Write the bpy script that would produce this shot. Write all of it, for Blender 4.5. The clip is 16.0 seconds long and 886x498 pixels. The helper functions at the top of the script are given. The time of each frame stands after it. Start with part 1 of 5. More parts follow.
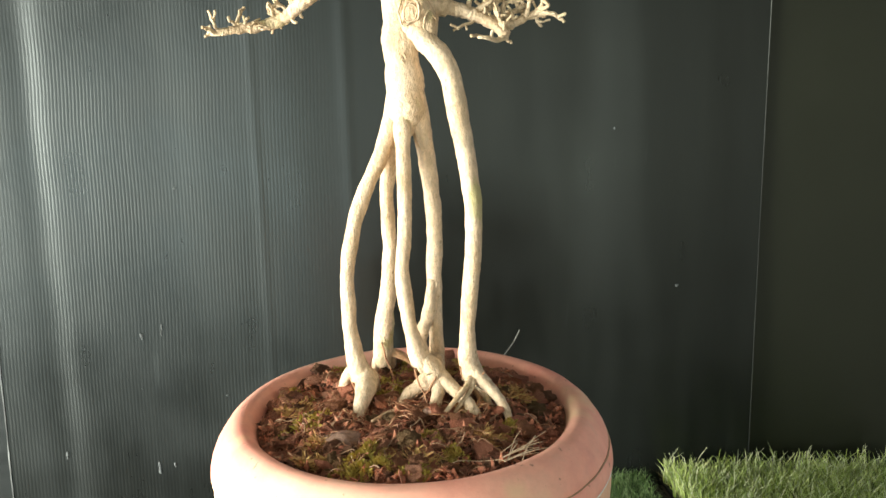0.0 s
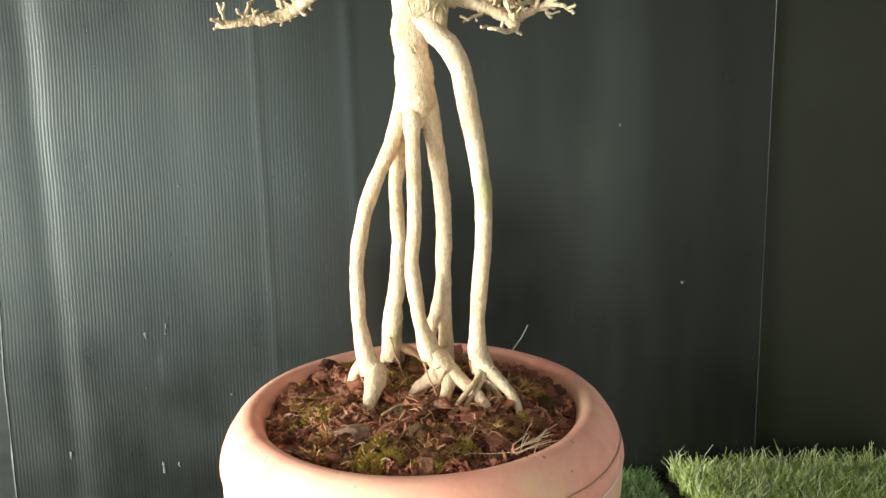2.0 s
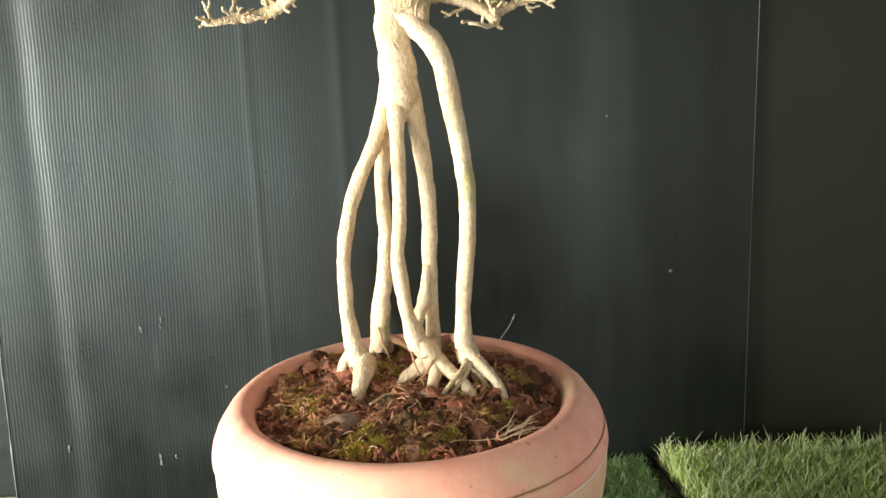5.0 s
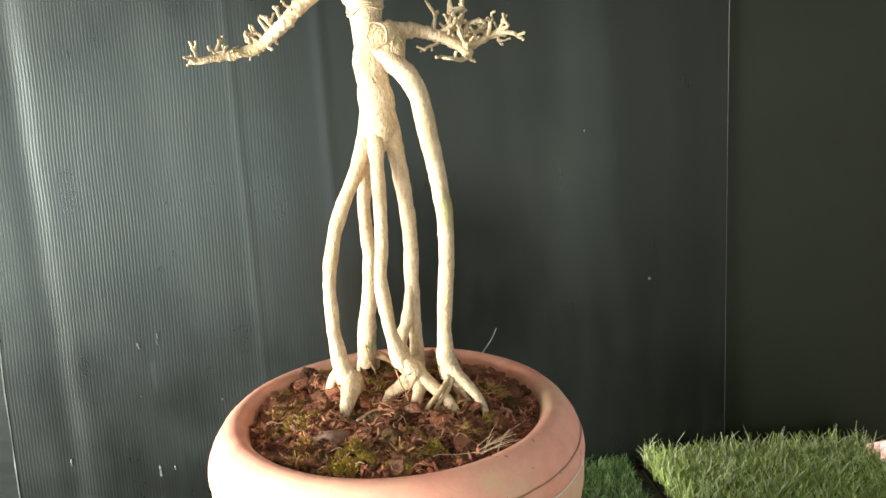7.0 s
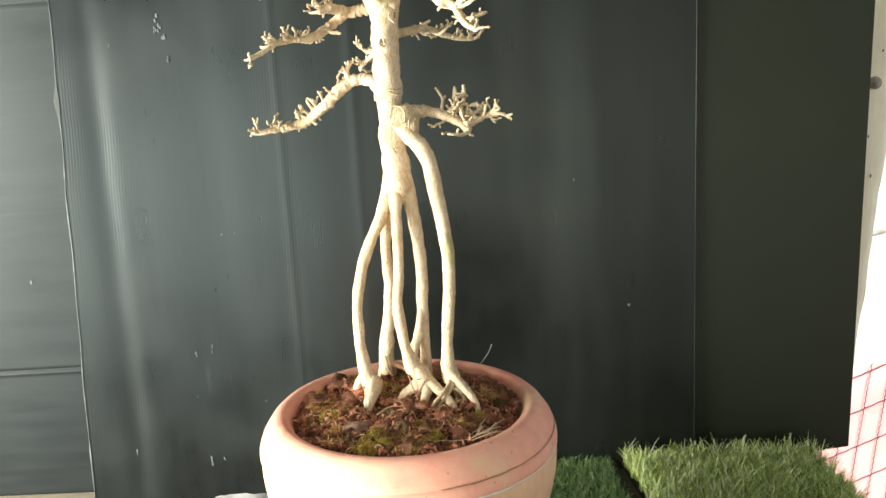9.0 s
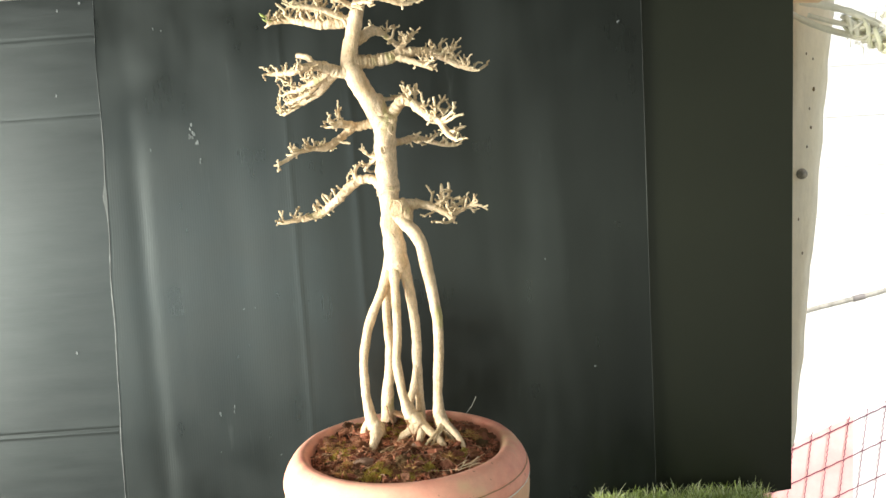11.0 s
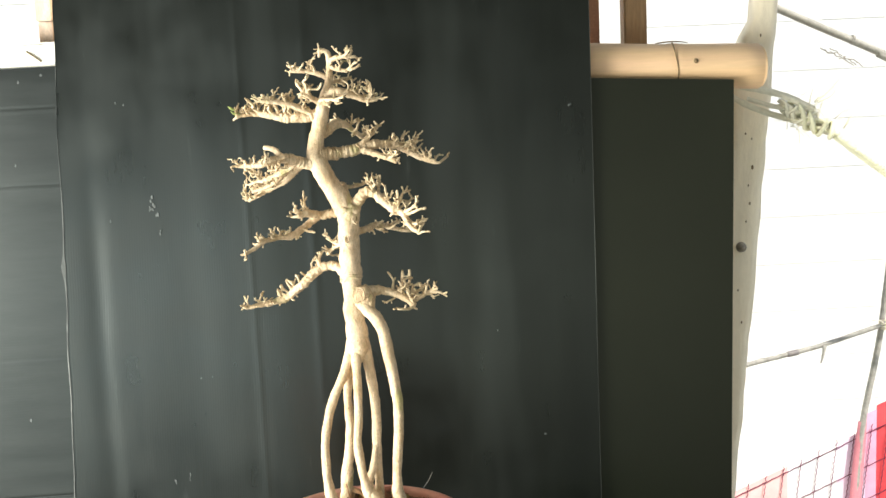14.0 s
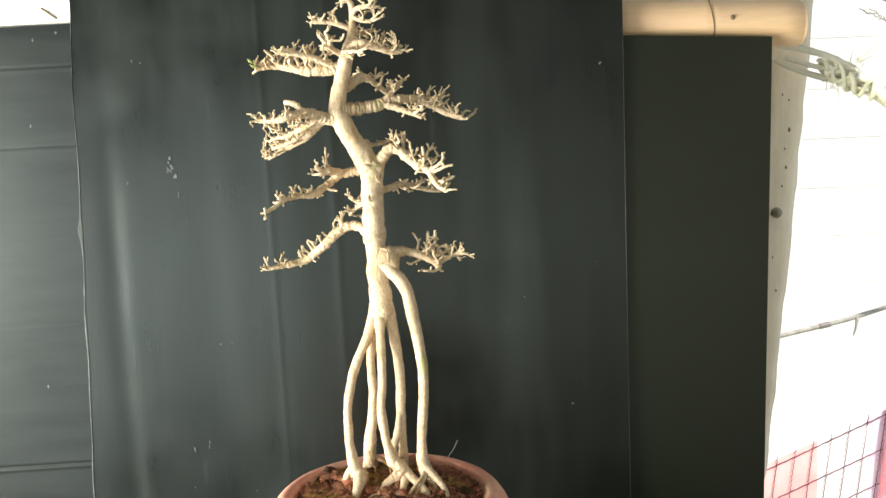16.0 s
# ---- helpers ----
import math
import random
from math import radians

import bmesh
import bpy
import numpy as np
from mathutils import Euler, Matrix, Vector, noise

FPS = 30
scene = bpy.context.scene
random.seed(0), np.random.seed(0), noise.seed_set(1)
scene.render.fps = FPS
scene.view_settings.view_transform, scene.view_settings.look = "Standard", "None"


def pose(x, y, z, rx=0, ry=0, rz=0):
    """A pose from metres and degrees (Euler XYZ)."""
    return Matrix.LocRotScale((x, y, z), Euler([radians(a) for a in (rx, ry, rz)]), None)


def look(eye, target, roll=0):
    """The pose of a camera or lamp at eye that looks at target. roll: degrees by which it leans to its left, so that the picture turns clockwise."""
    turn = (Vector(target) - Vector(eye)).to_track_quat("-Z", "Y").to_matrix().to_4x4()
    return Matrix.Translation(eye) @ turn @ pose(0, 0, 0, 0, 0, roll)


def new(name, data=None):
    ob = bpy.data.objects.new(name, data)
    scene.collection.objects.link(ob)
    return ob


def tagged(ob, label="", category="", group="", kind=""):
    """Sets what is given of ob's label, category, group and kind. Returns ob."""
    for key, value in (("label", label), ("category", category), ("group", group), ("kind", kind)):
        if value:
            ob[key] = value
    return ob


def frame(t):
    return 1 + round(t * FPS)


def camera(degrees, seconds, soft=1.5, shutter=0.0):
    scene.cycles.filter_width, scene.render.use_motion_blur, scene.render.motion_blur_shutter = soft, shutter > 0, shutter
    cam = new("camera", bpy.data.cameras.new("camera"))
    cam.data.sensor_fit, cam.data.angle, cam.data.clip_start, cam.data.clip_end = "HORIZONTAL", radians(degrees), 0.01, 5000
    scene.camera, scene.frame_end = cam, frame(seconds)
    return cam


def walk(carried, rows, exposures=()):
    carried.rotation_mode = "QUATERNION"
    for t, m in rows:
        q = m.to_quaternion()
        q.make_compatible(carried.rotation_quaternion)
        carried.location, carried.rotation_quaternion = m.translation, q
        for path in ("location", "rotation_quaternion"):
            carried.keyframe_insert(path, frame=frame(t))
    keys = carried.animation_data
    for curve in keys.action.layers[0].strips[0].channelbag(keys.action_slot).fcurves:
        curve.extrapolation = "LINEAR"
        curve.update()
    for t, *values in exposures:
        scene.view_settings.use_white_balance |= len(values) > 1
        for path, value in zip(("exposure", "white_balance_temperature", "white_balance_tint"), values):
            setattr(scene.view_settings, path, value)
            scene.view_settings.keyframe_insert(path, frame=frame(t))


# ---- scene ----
import itertools

cam = camera(47.7, 16.0)
PATH = [
    (0, (0.055, -0.759, 0.597), (0.015, 1.177, 0.097), -1.7),
    (0.5, (0.048, -0.76, 0.593), (0.012, 1.179, 0.102), -1.7),
    (1, (0.05, -0.76, 0.592), (0.015, 1.179, 0.101), -1.7),
    (1.5, (0.046, -0.757, 0.589), (0.014, 1.181, 0.092), -1.9),
    (2, (0.044, -0.759, 0.586), (0.011, 1.18, 0.098), -1.8),
    (2.5, (0.046, -0.759, 0.596), (0.006, 1.176, 0.095), -2.1),
    (3, (0.043, -0.762, 0.589), (0.007, 1.176, 0.095), -2.1),
    (3.5, (0.047, -0.765, 0.59), (0.013, 1.174, 0.103), -2.0),
    (4, (0.049, -0.768, 0.59), (0.028, 1.171, 0.1), -2.1),
    (4.5, (0.05, -0.765, 0.592), (0.031, 1.17, 0.087), -1.8),
    (5, (0.057, -0.773, 0.589), (0.022, 1.162, 0.085), -2.5),
    (5.2, (0.072, -0.761, 0.591), (0.015, 1.169, 0.07), -2.6),
    (7.3, (0.074, -0.834, 0.628), (0.044, 1.1, 0.116), -3.8),
    (7.5, (0.083, -0.875, 0.633), (0.027, 1.061, 0.131), -3.4),
    (8, (0.09, -0.938, 0.659), (0.017, 0.999, 0.168), -3.6),
    (8.5, (0.104, -1.0, 0.685), (0.013, 0.942, 0.215), -4.1),
    (9, (0.106, -1.033, 0.697), (0.019, 0.907, 0.219), -3.2),
    (9.5, (0.122, -1.061, 0.697), (0.064, 0.894, 0.278), -3.4),
    (10, (0.108, -1.152, 0.734), (0.05, 0.817, 0.392), -4.3),
    (10.2, (0.125, -1.192, 0.719), (0.019, 0.784, 0.428), -4.6),
    (12.3, (0.115, -1.322, 0.77), (0.129, 0.645, 0.411), -1.8),
    (12.5, (0.135, -1.327, 0.772), (0.13, 0.641, 0.418), -1.7),
    (13, (0.118, -1.323, 0.78), (0.142, 0.651, 0.461), -1.8),
    (13.5, (0.121, -1.334, 0.818), (0.16, 0.648, 0.552), -3.4),
    (14, (0.098, -1.321, 0.826), (0.154, 0.66, 0.553), -2.7),
    (14.5, (0.086, -1.32, 0.834), (0.145, 0.66, 0.557), -2.6),
    (15, (0.082, -1.304, 0.814), (0.149, 0.674, 0.523), -3.2),
    (15.5, (0.086, -1.294, 0.804), (0.134, 0.683, 0.503), -2.0),
    (16, (0.089, -1.272, 0.797), (0.103, 0.702, 0.48), -2.7),
]
EXPOSURES = ((0, 0.22), (5, 0.2), (7.5, 0.34), (10, 0.32), (12.5, 0.12), (16, 0.07))
walk(cam, [(t, look(eye, target, roll)) for t, eye, target, roll in PATH], EXPOSURES)

# ---- light ----
SUN_ELEVATION, SUN_AZIMUTH = 52.0, 140.0          # azimuth clockwise from +y
world = bpy.data.worlds.new("sky")
scene.world = world
world.use_nodes = True
sky = world.node_tree.nodes.new("ShaderNodeTexSky")
sky.sky_type, sky.sun_disc = "NISHITA", False
sky.sun_elevation, sky.sun_rotation = radians(SUN_ELEVATION), radians(SUN_AZIMUTH)
world.node_tree.nodes["Background"].inputs["Strength"].default_value = 0.14
world.node_tree.links.new(sky.outputs[0], world.node_tree.nodes["Background"].inputs["Color"])


def lamp(name, kind, energy, colour, m, **sizes):
    data = bpy.data.lights.new(name, kind)
    data.energy, data.color = energy, colour
    if kind == "AREA":
        data.shape, data.size, data.size_y = "RECTANGLE", sizes["width"], sizes["height"]
    else:
        data.angle = radians(sizes["angle"])
    ob = new(name, data)
    ob.matrix_basis = m
    return ob


ea, aa = radians(SUN_ELEVATION), radians(SUN_AZIMUTH)
SUN_WAY = Vector((math.sin(aa) * math.cos(ea), math.cos(aa) * math.cos(ea), math.sin(ea)))
lamp("sun", "SUN", 5.0, (1.0, 0.95, 0.86), look(SUN_WAY * 20, (0, 0, 0)), angle=0.53)
# Area lamp for the unseen daylight on the left; its opening is assumed.
lamp("left_daylight", "AREA", 275.0, (0.99, 0.985, 0.88), look((-2.32, -1.0, 0.17), (0.0, -0.25, 0.17)), width=1.8, height=1.34)
# Unseen lamp added behind the camera; gives the sheet's left half its sheen.
lamp("rear_left_sheen", "AREA", 24.0, (0.88, 1.0, 0.98), look((-1.5, -3.18, -0.2), (-1.3, 0.0, 0.2)), width=1.45, height=1.15)

# Second added lamp out of view, weaker, mirrored in the right of the sheets.
lamp("rear_right_sheen", "AREA", 7.4, (0.97, 1.0, 0.78), look((0.22, -3.18, -0.12), (0.22, 0.0, 0.3)), width=1.95, height=0.95)


# ---- materials ----
def material(name, stops, scale=20.0, rough=0.6, metal=0.0, bump=0.0, bump_scale=200.0, by="", stretch=(1, 1, 1), fleck=None, spec=0.5, rough_spread=0.1, grain=0.25, fleck_two=None, gloss=(1, 1, 1), blotch=None):
    """A surface whose colour runs through the stops by noise, by the object's own chance or by the loose piece; fleck: (colour, scale, share)."""
    m = bpy.data.materials.new(name)
    m.use_nodes = True
    nt = m.node_tree
    N, K = nt.nodes, nt.links
    bsdf = N["Principled BSDF"]
    bsdf.inputs["Roughness"].default_value, bsdf.inputs["Metallic"].default_value = rough, metal
    bsdf.inputs["Specular IOR Level"].default_value = spec
    bsdf.inputs["Specular Tint"].default_value = (*gloss, 1)
    co = N.new("ShaderNodeTexCoord")
    mp = N.new("ShaderNodeMapping")
    mp.inputs["Scale"].default_value = stretch
    K.new(co.outputs["Object"], mp.inputs["Vector"])

    def noise_node(s, detail=6.0, roughness=0.6):
        n = N.new("ShaderNodeTexNoise")
        n.inputs["Scale"].default_value, n.inputs["Detail"].default_value, n.inputs["Roughness"].default_value = s, detail, roughness
        K.new(mp.outputs[0], n.inputs["Vector"])
        return n

    big = noise_node(scale)
    fac = big.outputs["Fac"]
    spread = N.new("ShaderNodeMapRange")
    spread.inputs["From Min"].default_value, spread.inputs["From Max"].default_value = 0.28, 0.72
    K.new(fac, spread.inputs["Value"])
    fac = spread.outputs[0]
    if by:
        info = N.new("ShaderNodeObjectInfo" if by == "object" else "ShaderNodeNewGeometry")
        mix = N.new("ShaderNodeMix")
        mix.inputs["Factor"].default_value = 0.3
        K.new(info.outputs["Random" if by == "object" else "Random Per Island"], mix.inputs["A"])
        K.new(fac, mix.inputs["B"])
        fac = mix.outputs["Result"]
    ramp = N.new("ShaderNodeValToRGB")
    els = ramp.color_ramp.elements
    while len(els) < len(stops):
        els.new(0.5)
    for i, (e, c) in enumerate(zip(els, stops)):
        e.position, e.color = i / max(1, len(stops) - 1), (*c, 1)
    K.new(fac, ramp.inputs["Fac"])
    colour = ramp.outputs["Color"]
    fine = noise_node(scale * 9, 4.0, 0.7)
    if grain:
        span = N.new("ShaderNodeMapRange")
        span.inputs["From Min"].default_value, span.inputs["From Max"].default_value = 0.25, 0.75
        span.inputs["To Min"].default_value, span.inputs["To Max"].default_value = 1 - grain, 1 + grain
        K.new(fine.outputs["Fac"], span.inputs["Value"])
        mul = N.new("ShaderNodeMix")
        mul.data_type, mul.blend_type = "RGBA", "MULTIPLY"
        mul.inputs["Factor"].default_value = 1.0
        K.new(colour, mul.inputs["A"])
        K.new(span.outputs[0], mul.inputs["B"])
        colour = mul.outputs["Result"]
    for tint, s, share in [f for f in (fleck_two, fleck) if f]:
        spots = noise_node(s, 3.0, 0.55)
        cut = N.new("ShaderNodeMapRange")
        cut.inputs["From Min"].default_value, cut.inputs["From Max"].default_value = 1 - share - 0.05, 1 - share + 0.05
        K.new(spots.outputs["Fac"], cut.inputs["Value"])
        over = N.new("ShaderNodeMix")
        over.data_type = "RGBA"
        over.inputs["B"].default_value = (*tint, 1)
        K.new(cut.outputs[0], over.inputs["Factor"])
        K.new(colour, over.inputs["A"])
        colour = over.outputs["Result"]
    K.new(colour, bsdf.inputs["Base Color"])
    if rough_spread:
        rr = N.new("ShaderNodeMapRange")
        rr.inputs["To Min"].default_value, rr.inputs["To Max"].default_value = max(0.02, rough - rough_spread), min(1, rough + rough_spread)
        K.new(fine.outputs["Fac"], rr.inputs["Value"])
        roughness = rr.outputs[0]
        if blotch:
            dull = N.new("ShaderNodeTexNoise")
            dull.inputs["Scale"].default_value, dull.inputs["Detail"].default_value = blotch[0], 2.0
            K.new(co.outputs["Object"], dull.inputs["Vector"])
            wider = N.new("ShaderNodeMapRange")
            wider.inputs["From Min"].default_value, wider.inputs["From Max"].default_value = 0.35, 0.65
            wider.inputs["To Min"].default_value, wider.inputs["To Max"].default_value = -blotch[1] * 0.4, blotch[1] * 0.6
            K.new(dull.outputs["Fac"], wider.inputs["Value"])
            both = N.new("ShaderNodeMath")
            K.new(roughness, both.inputs[0])
            K.new(wider.outputs[0], both.inputs[1])
            roughness = both.outputs[0]
        K.new(roughness, bsdf.inputs["Roughness"])
    if bump:
        bn = noise_node(bump_scale, 5.0, 0.6)
        b = N.new("ShaderNodeBump")
        b.inputs["Strength"].default_value, b.inputs["Distance"].default_value = 1.0, bump
        K.new(bn.outputs["Fac"], b.inputs["Height"])
        K.new(b.outputs[0], bsdf.inputs["Normal"])
    return m


PLASTIC = material("black_plastic", [(0.0034, 0.0039, 0.0032), (0.006, 0.0067, 0.0056)], 6, 0.32, bump=0.00004, bump_scale=60, stretch=(1, 1, 0.15), spec=0.42, blotch=(9, 0.11), fleck=((0.016, 0.0185, 0.0175), 48, 0.27), rough_spread=0.04, fleck_two=((0.0115, 0.013, 0.012), 5, 0.44), gloss=(0.9, 1.0, 1.0))
PLASTIC_FLAT = material("black_plastic_smooth", [(0.0064, 0.0075, 0.0037), (0.0092, 0.0106, 0.0055)], 3, 0.42, bump=0.00008, bump_scale=80, spec=0.44, grain=0.1, gloss=(0.94, 1.0, 0.93))
PLASTIC_GREY = material("worn_black_plastic", [(0.009, 0.0102, 0.0102), (0.014, 0.016, 0.0155)], 5, 0.36, bump=0.0002, bump_scale=50, stretch=(0.15, 1, 1), spec=0.29, gloss=(0.9, 1.0, 1.0))
SCUFF = material("pale_scuff", [(0.03, 0.035, 0.036), (0.12, 0.135, 0.135)], 300, 0.6)
# The pale stop puts scattered highlights along the edge into its colour.
CUT_EDGE = material("cut_plastic_edge", [(0.007, 0.008, 0.007), (0.016, 0.018, 0.016), (0.06, 0.067, 0.06)], 16, 0.6, stretch=(1, 1, 0.3), spec=0.2)
SHEET_EDGE = material("torn_plastic_edge", [(0.02, 0.022, 0.022), (0.05, 0.055, 0.054), (0.17, 0.185, 0.18)], 40, 0.6, stretch=(1, 1, 0.4), spec=0.3)
CLAY = material("terracotta", [(0.76, 0.27, 0.2), (0.86, 0.405, 0.295), (0.87, 0.52, 0.37)], 9, 0.66, bump=0.0003, bump_scale=200, fleck=((0.82, 0.55, 0.33), 10, 0.39), grain=0.08, spec=0.4, fleck_two=((0.32, 0.13, 0.08), 150, 0.28))
CLAY_PALE = material("pale_terracotta", [(0.72, 0.35, 0.22), (0.8, 0.5, 0.32), (0.76, 0.42, 0.27)], 10, 0.75, bump=0.0004, bump_scale=200, stretch=(1, 1, 0.4), grain=0.1, spec=0.33, fleck_two=((0.32, 0.13, 0.08), 150, 0.27))
BARK = material("pale_bark", [(0.43, 0.292, 0.165), (0.6, 0.445, 0.288), (0.68, 0.53, 0.372), (0.54, 0.37, 0.232)], 34, 0.8, bump=0.0018, bump_scale=420, stretch=(1, 1, 0.55), fleck=((0.31, 0.215, 0.115), 210, 0.31), grain=0.32, spec=0.22, fleck_two=((0.44, 0.38, 0.19), 36, 0.34))
BARK_TWIG = material("twig_bark", [(0.4, 0.275, 0.16), (0.56, 0.42, 0.265), (0.68, 0.545, 0.375), (0.5, 0.42, 0.22)], 60, 0.85, bump=0.0016, bump_scale=520, by="island", grain=0.36, spec=0.15, fleck=((0.27, 0.19, 0.1), 330, 0.33))
BARK_ROOT = material("root_bark", [(0.54, 0.375, 0.215), (0.61, 0.48, 0.32), (0.52, 0.275, 0.14), (0.58, 0.425, 0.265)], 34, 0.8, bump=0.0014, bump_scale=300, grain=0.28, spec=0.2, fleck=((0.3, 0.23, 0.1), 120, 0.32))
SOIL = material("potting_soil", [(0.042, 0.022, 0.015), (0.17, 0.07, 0.043), (0.42, 0.155, 0.09)], 60, 0.95, bump=0.006, bump_scale=200, grain=0.5, spec=0.1)
CHIP = material("bark_chip", [(0.07, 0.035, 0.023), (0.32, 0.125, 0.075), (0.62, 0.23, 0.135), (0.4, 0.155, 0.09), (0.55, 0.26, 0.155), (0.18, 0.08, 0.055)], 120, 0.85, bump=0.003, bump_scale=400, by="object", grain=0.45, spec=0.2)
CRUMB = material("soil_crumb", [(0.07, 0.037, 0.024), (0.25, 0.108, 0.066), (0.56, 0.22, 0.135), (0.15, 0.08, 0.055), (0.75, 0.308, 0.1848), (0.24, 0.126, 0.0858), (0.9, 0.616, 0.3828)], 150, 0.95, by="island", grain=0.4, spec=0.1)
CLOD = material("soil_clod", [(0.08, 0.046, 0.03), (0.22, 0.11, 0.064), (0.42, 0.18, 0.1), (0.17, 0.115, 0.055), (0.3, 0.16, 0.105)], 260, 0.95, bump=0.004, bump_scale=500, by="object", grain=0.55, spec=0.08)
STONE = material("grey_stone", [(0.24, 0.14, 0.1), (0.36, 0.22, 0.16)], 120, 0.9, bump=0.003)
MOSS = material("moss", [(0.12, 0.075, 0.02), (0.32, 0.22, 0.055), (0.56, 0.42, 0.11), (0.42, 0.36, 0.08), (0.74, 0.6, 0.2)], 140, 0.9, by="island", spec=0.1)
MOSS_DRY = material("dry_moss", [(0.16, 0.07, 0.03), (0.4, 0.2, 0.08), (0.62, 0.38, 0.16), (0.42, 0.28, 0.09), (0.75, 0.52, 0.26)], 140, 0.9, by="island", spec=0.1)
FIBRE = material("dry_root_fibre", [(0.16, 0.07, 0.035), (0.36, 0.17, 0.09), (0.5, 0.29, 0.17), (0.66, 0.5, 0.34)], 80, 0.85, by="island", spec=0.15)
GRASS = material("artificial_grass", [(0.045, 0.06, 0.011), (0.15, 0.205, 0.035), (0.34, 0.44, 0.09), (0.5, 0.62, 0.18), (0.68, 0.76, 0.32), (0.84, 0.86, 0.6)], 60, 0.5, by="island", spec=0.4)
GRASS_PALE = material("pale_grass", [(0.58, 0.66, 0.32), (0.76, 0.8, 0.5), (0.88, 0.9, 0.7)], 60, 0.5, by="island", spec=0.4)
THATCH = material("grass_thatch", [(0.2, 0.15, 0.05), (0.32, 0.28, 0.1)], 60, 0.7, by="island")
TURF = material("short_turf", [(0.042, 0.09, 0.024), (0.11, 0.205, 0.06), (0.24, 0.36, 0.13), (0.55, 0.66, 0.4)], 90, 0.45, by="island", spec=0.4)
BACKING = material("black_backing", [(0.012, 0.012, 0.01), (0.025, 0.024, 0.02)], 120, 0.9)
WOOD = material("table_wood", [(0.045, 0.032, 0.02), (0.085, 0.06, 0.036)], 12, 0.7, bump=0.0006, stretch=(0.15, 1, 1))
BATTEN = material("batten_wood", [(0.4, 0.34, 0.24), (0.52, 0.45, 0.33)], 20, 0.7, bump=0.0005, stretch=(0.15, 1, 1))
WOOD_TAN = material("tan_plank", [(0.42, 0.23, 0.13), (0.56, 0.35, 0.22), (0.5, 0.28, 0.16)], 60, 0.75, bump=0.0006, stretch=(1, 1, 0.1), spec=0.3)
WOOD_PALE = material("bleached_plank", [(0.5, 0.34, 0.24), (0.74, 0.6, 0.5)], 60, 0.8, bump=0.0006, stretch=(1, 1, 0.3), spec=0.3)
BROWN_WOOD = material("brown_wood", [(0.3, 0.17, 0.08), (0.44, 0.28, 0.15)], 25, 0.65, bump=0.0006, stretch=(1, 1, 0.12))
BAMBOO = material("bamboo", [(0.7, 0.45, 0.25), (0.76, 0.52, 0.31), (0.77, 0.5, 0.33)], 18, 0.5, bump=0.0003, stretch=(0.08, 1, 1), grain=0.08)
BAMBOO_DARK = material("bamboo_node", [(0.12, 0.08, 0.04), (0.26, 0.18, 0.09)], 90, 0.7)
POST = material("weathered_post", [(0.87, 0.755, 0.585), (0.93, 0.83, 0.665), (0.9, 0.79, 0.625)], 9, 0.8, bump=0.0012, bump_scale=120, fleck=((0.64, 0.53, 0.37), 14, 0.27), grain=0.06, stretch=(1, 1, 0.35))
STEEL = material("dull_steel", [(0.24, 0.21, 0.17), (0.42, 0.38, 0.31)], 120, 0.5, metal=0.25)
ROD = material("grey_stick", [(0.3, 0.2875, 0.25), (0.525, 0.5, 0.45)], 60, 0.7, bump=0.0006)
ROD_PALE = material("pole_grey", [(0.34, 0.325, 0.285), (0.5, 0.475, 0.425)], 60, 0.75, bump=0.0006)
TAPE = material("faded_tape", [(0.2375, 0.208, 0.2), (0.304, 0.286, 0.275)], 60, 0.6)
ROPE = material("rope", [(0.66, 0.63, 0.46), (0.78, 0.76, 0.56), (0.8, 0.78, 0.5)], 120, 0.8, bump=0.0008, bump_scale=500, by="island")
ROPE_GREY = material("dirty_rope", [(0.66, 0.61, 0.48), (0.8, 0.76, 0.62), (0.87, 0.83, 0.72)], 120, 0.85, bump=0.0008, bump_scale=300, by="island")
BOARD = material("white_boards", [(0.78, 0.78, 0.75), (0.84, 0.84, 0.82)], 6, 0.7, bump=0.0008, by="object", grain=0.05)
PLASTER = material("plaster", [(0.19, 0.2, 0.18), (0.25, 0.26, 0.235)], 3, 0.9, bump=0.002, bump_scale=40)
CEMENT = material("white_cement", [(0.7, 0.68, 0.62), (0.82, 0.8, 0.75)], 20, 0.85, bump=0.002, bump_scale=90)
BRICK = material("brick_column", [(0.36, 0.17, 0.1), (0.5, 0.28, 0.17)], 30, 0.85, bump=0.001, bump_scale=90, by="object")
EARTH = material("ground_earth", [(0.27, 0.28, 0.24), (0.37, 0.385, 0.335)], 2, 0.95, bump=0.01, bump_scale=12)
# Darkened so that the unseen east wall mirrors dimly in the sheets.
DARK_PLASTER = material("dark_plaster", [(0.13, 0.12, 0.1), (0.19, 0.175, 0.15)], 3, 0.9, bump=0.002, bump_scale=40)
# Kept dark to cut bounce and darken the sheets' lower reflections.
DARK_FLOOR = material("dark_cement", [(0.035, 0.033, 0.028), (0.06, 0.056, 0.048)], 3, 0.85, bump=0.002, bump_scale=40)
ROSE = material("rose_cloth", [(0.693, 0.221, 0.2688), (0.777, 0.3094, 0.3584)], 30, 0.7, grain=0.06)
RED = material("red_cloth", [(0.6, 0.045, 0.06), (0.7, 0.07, 0.08)], 30, 0.7, grain=0.08)
SALMON = material("salmon_cloth", [(0.84, 0.42, 0.41), (0.86, 0.5, 0.49)], 30, 0.7, grain=0.05)
PINK = material("pink_cloth", [(0.82, 0.6, 0.74), (0.84, 0.68, 0.8)], 30, 0.7, grain=0.05)
PINK_DEEP = material("deep_pink_cloth", [(0.8, 0.36, 0.52), (0.84, 0.46, 0.6)], 30, 0.7, grain=0.05)
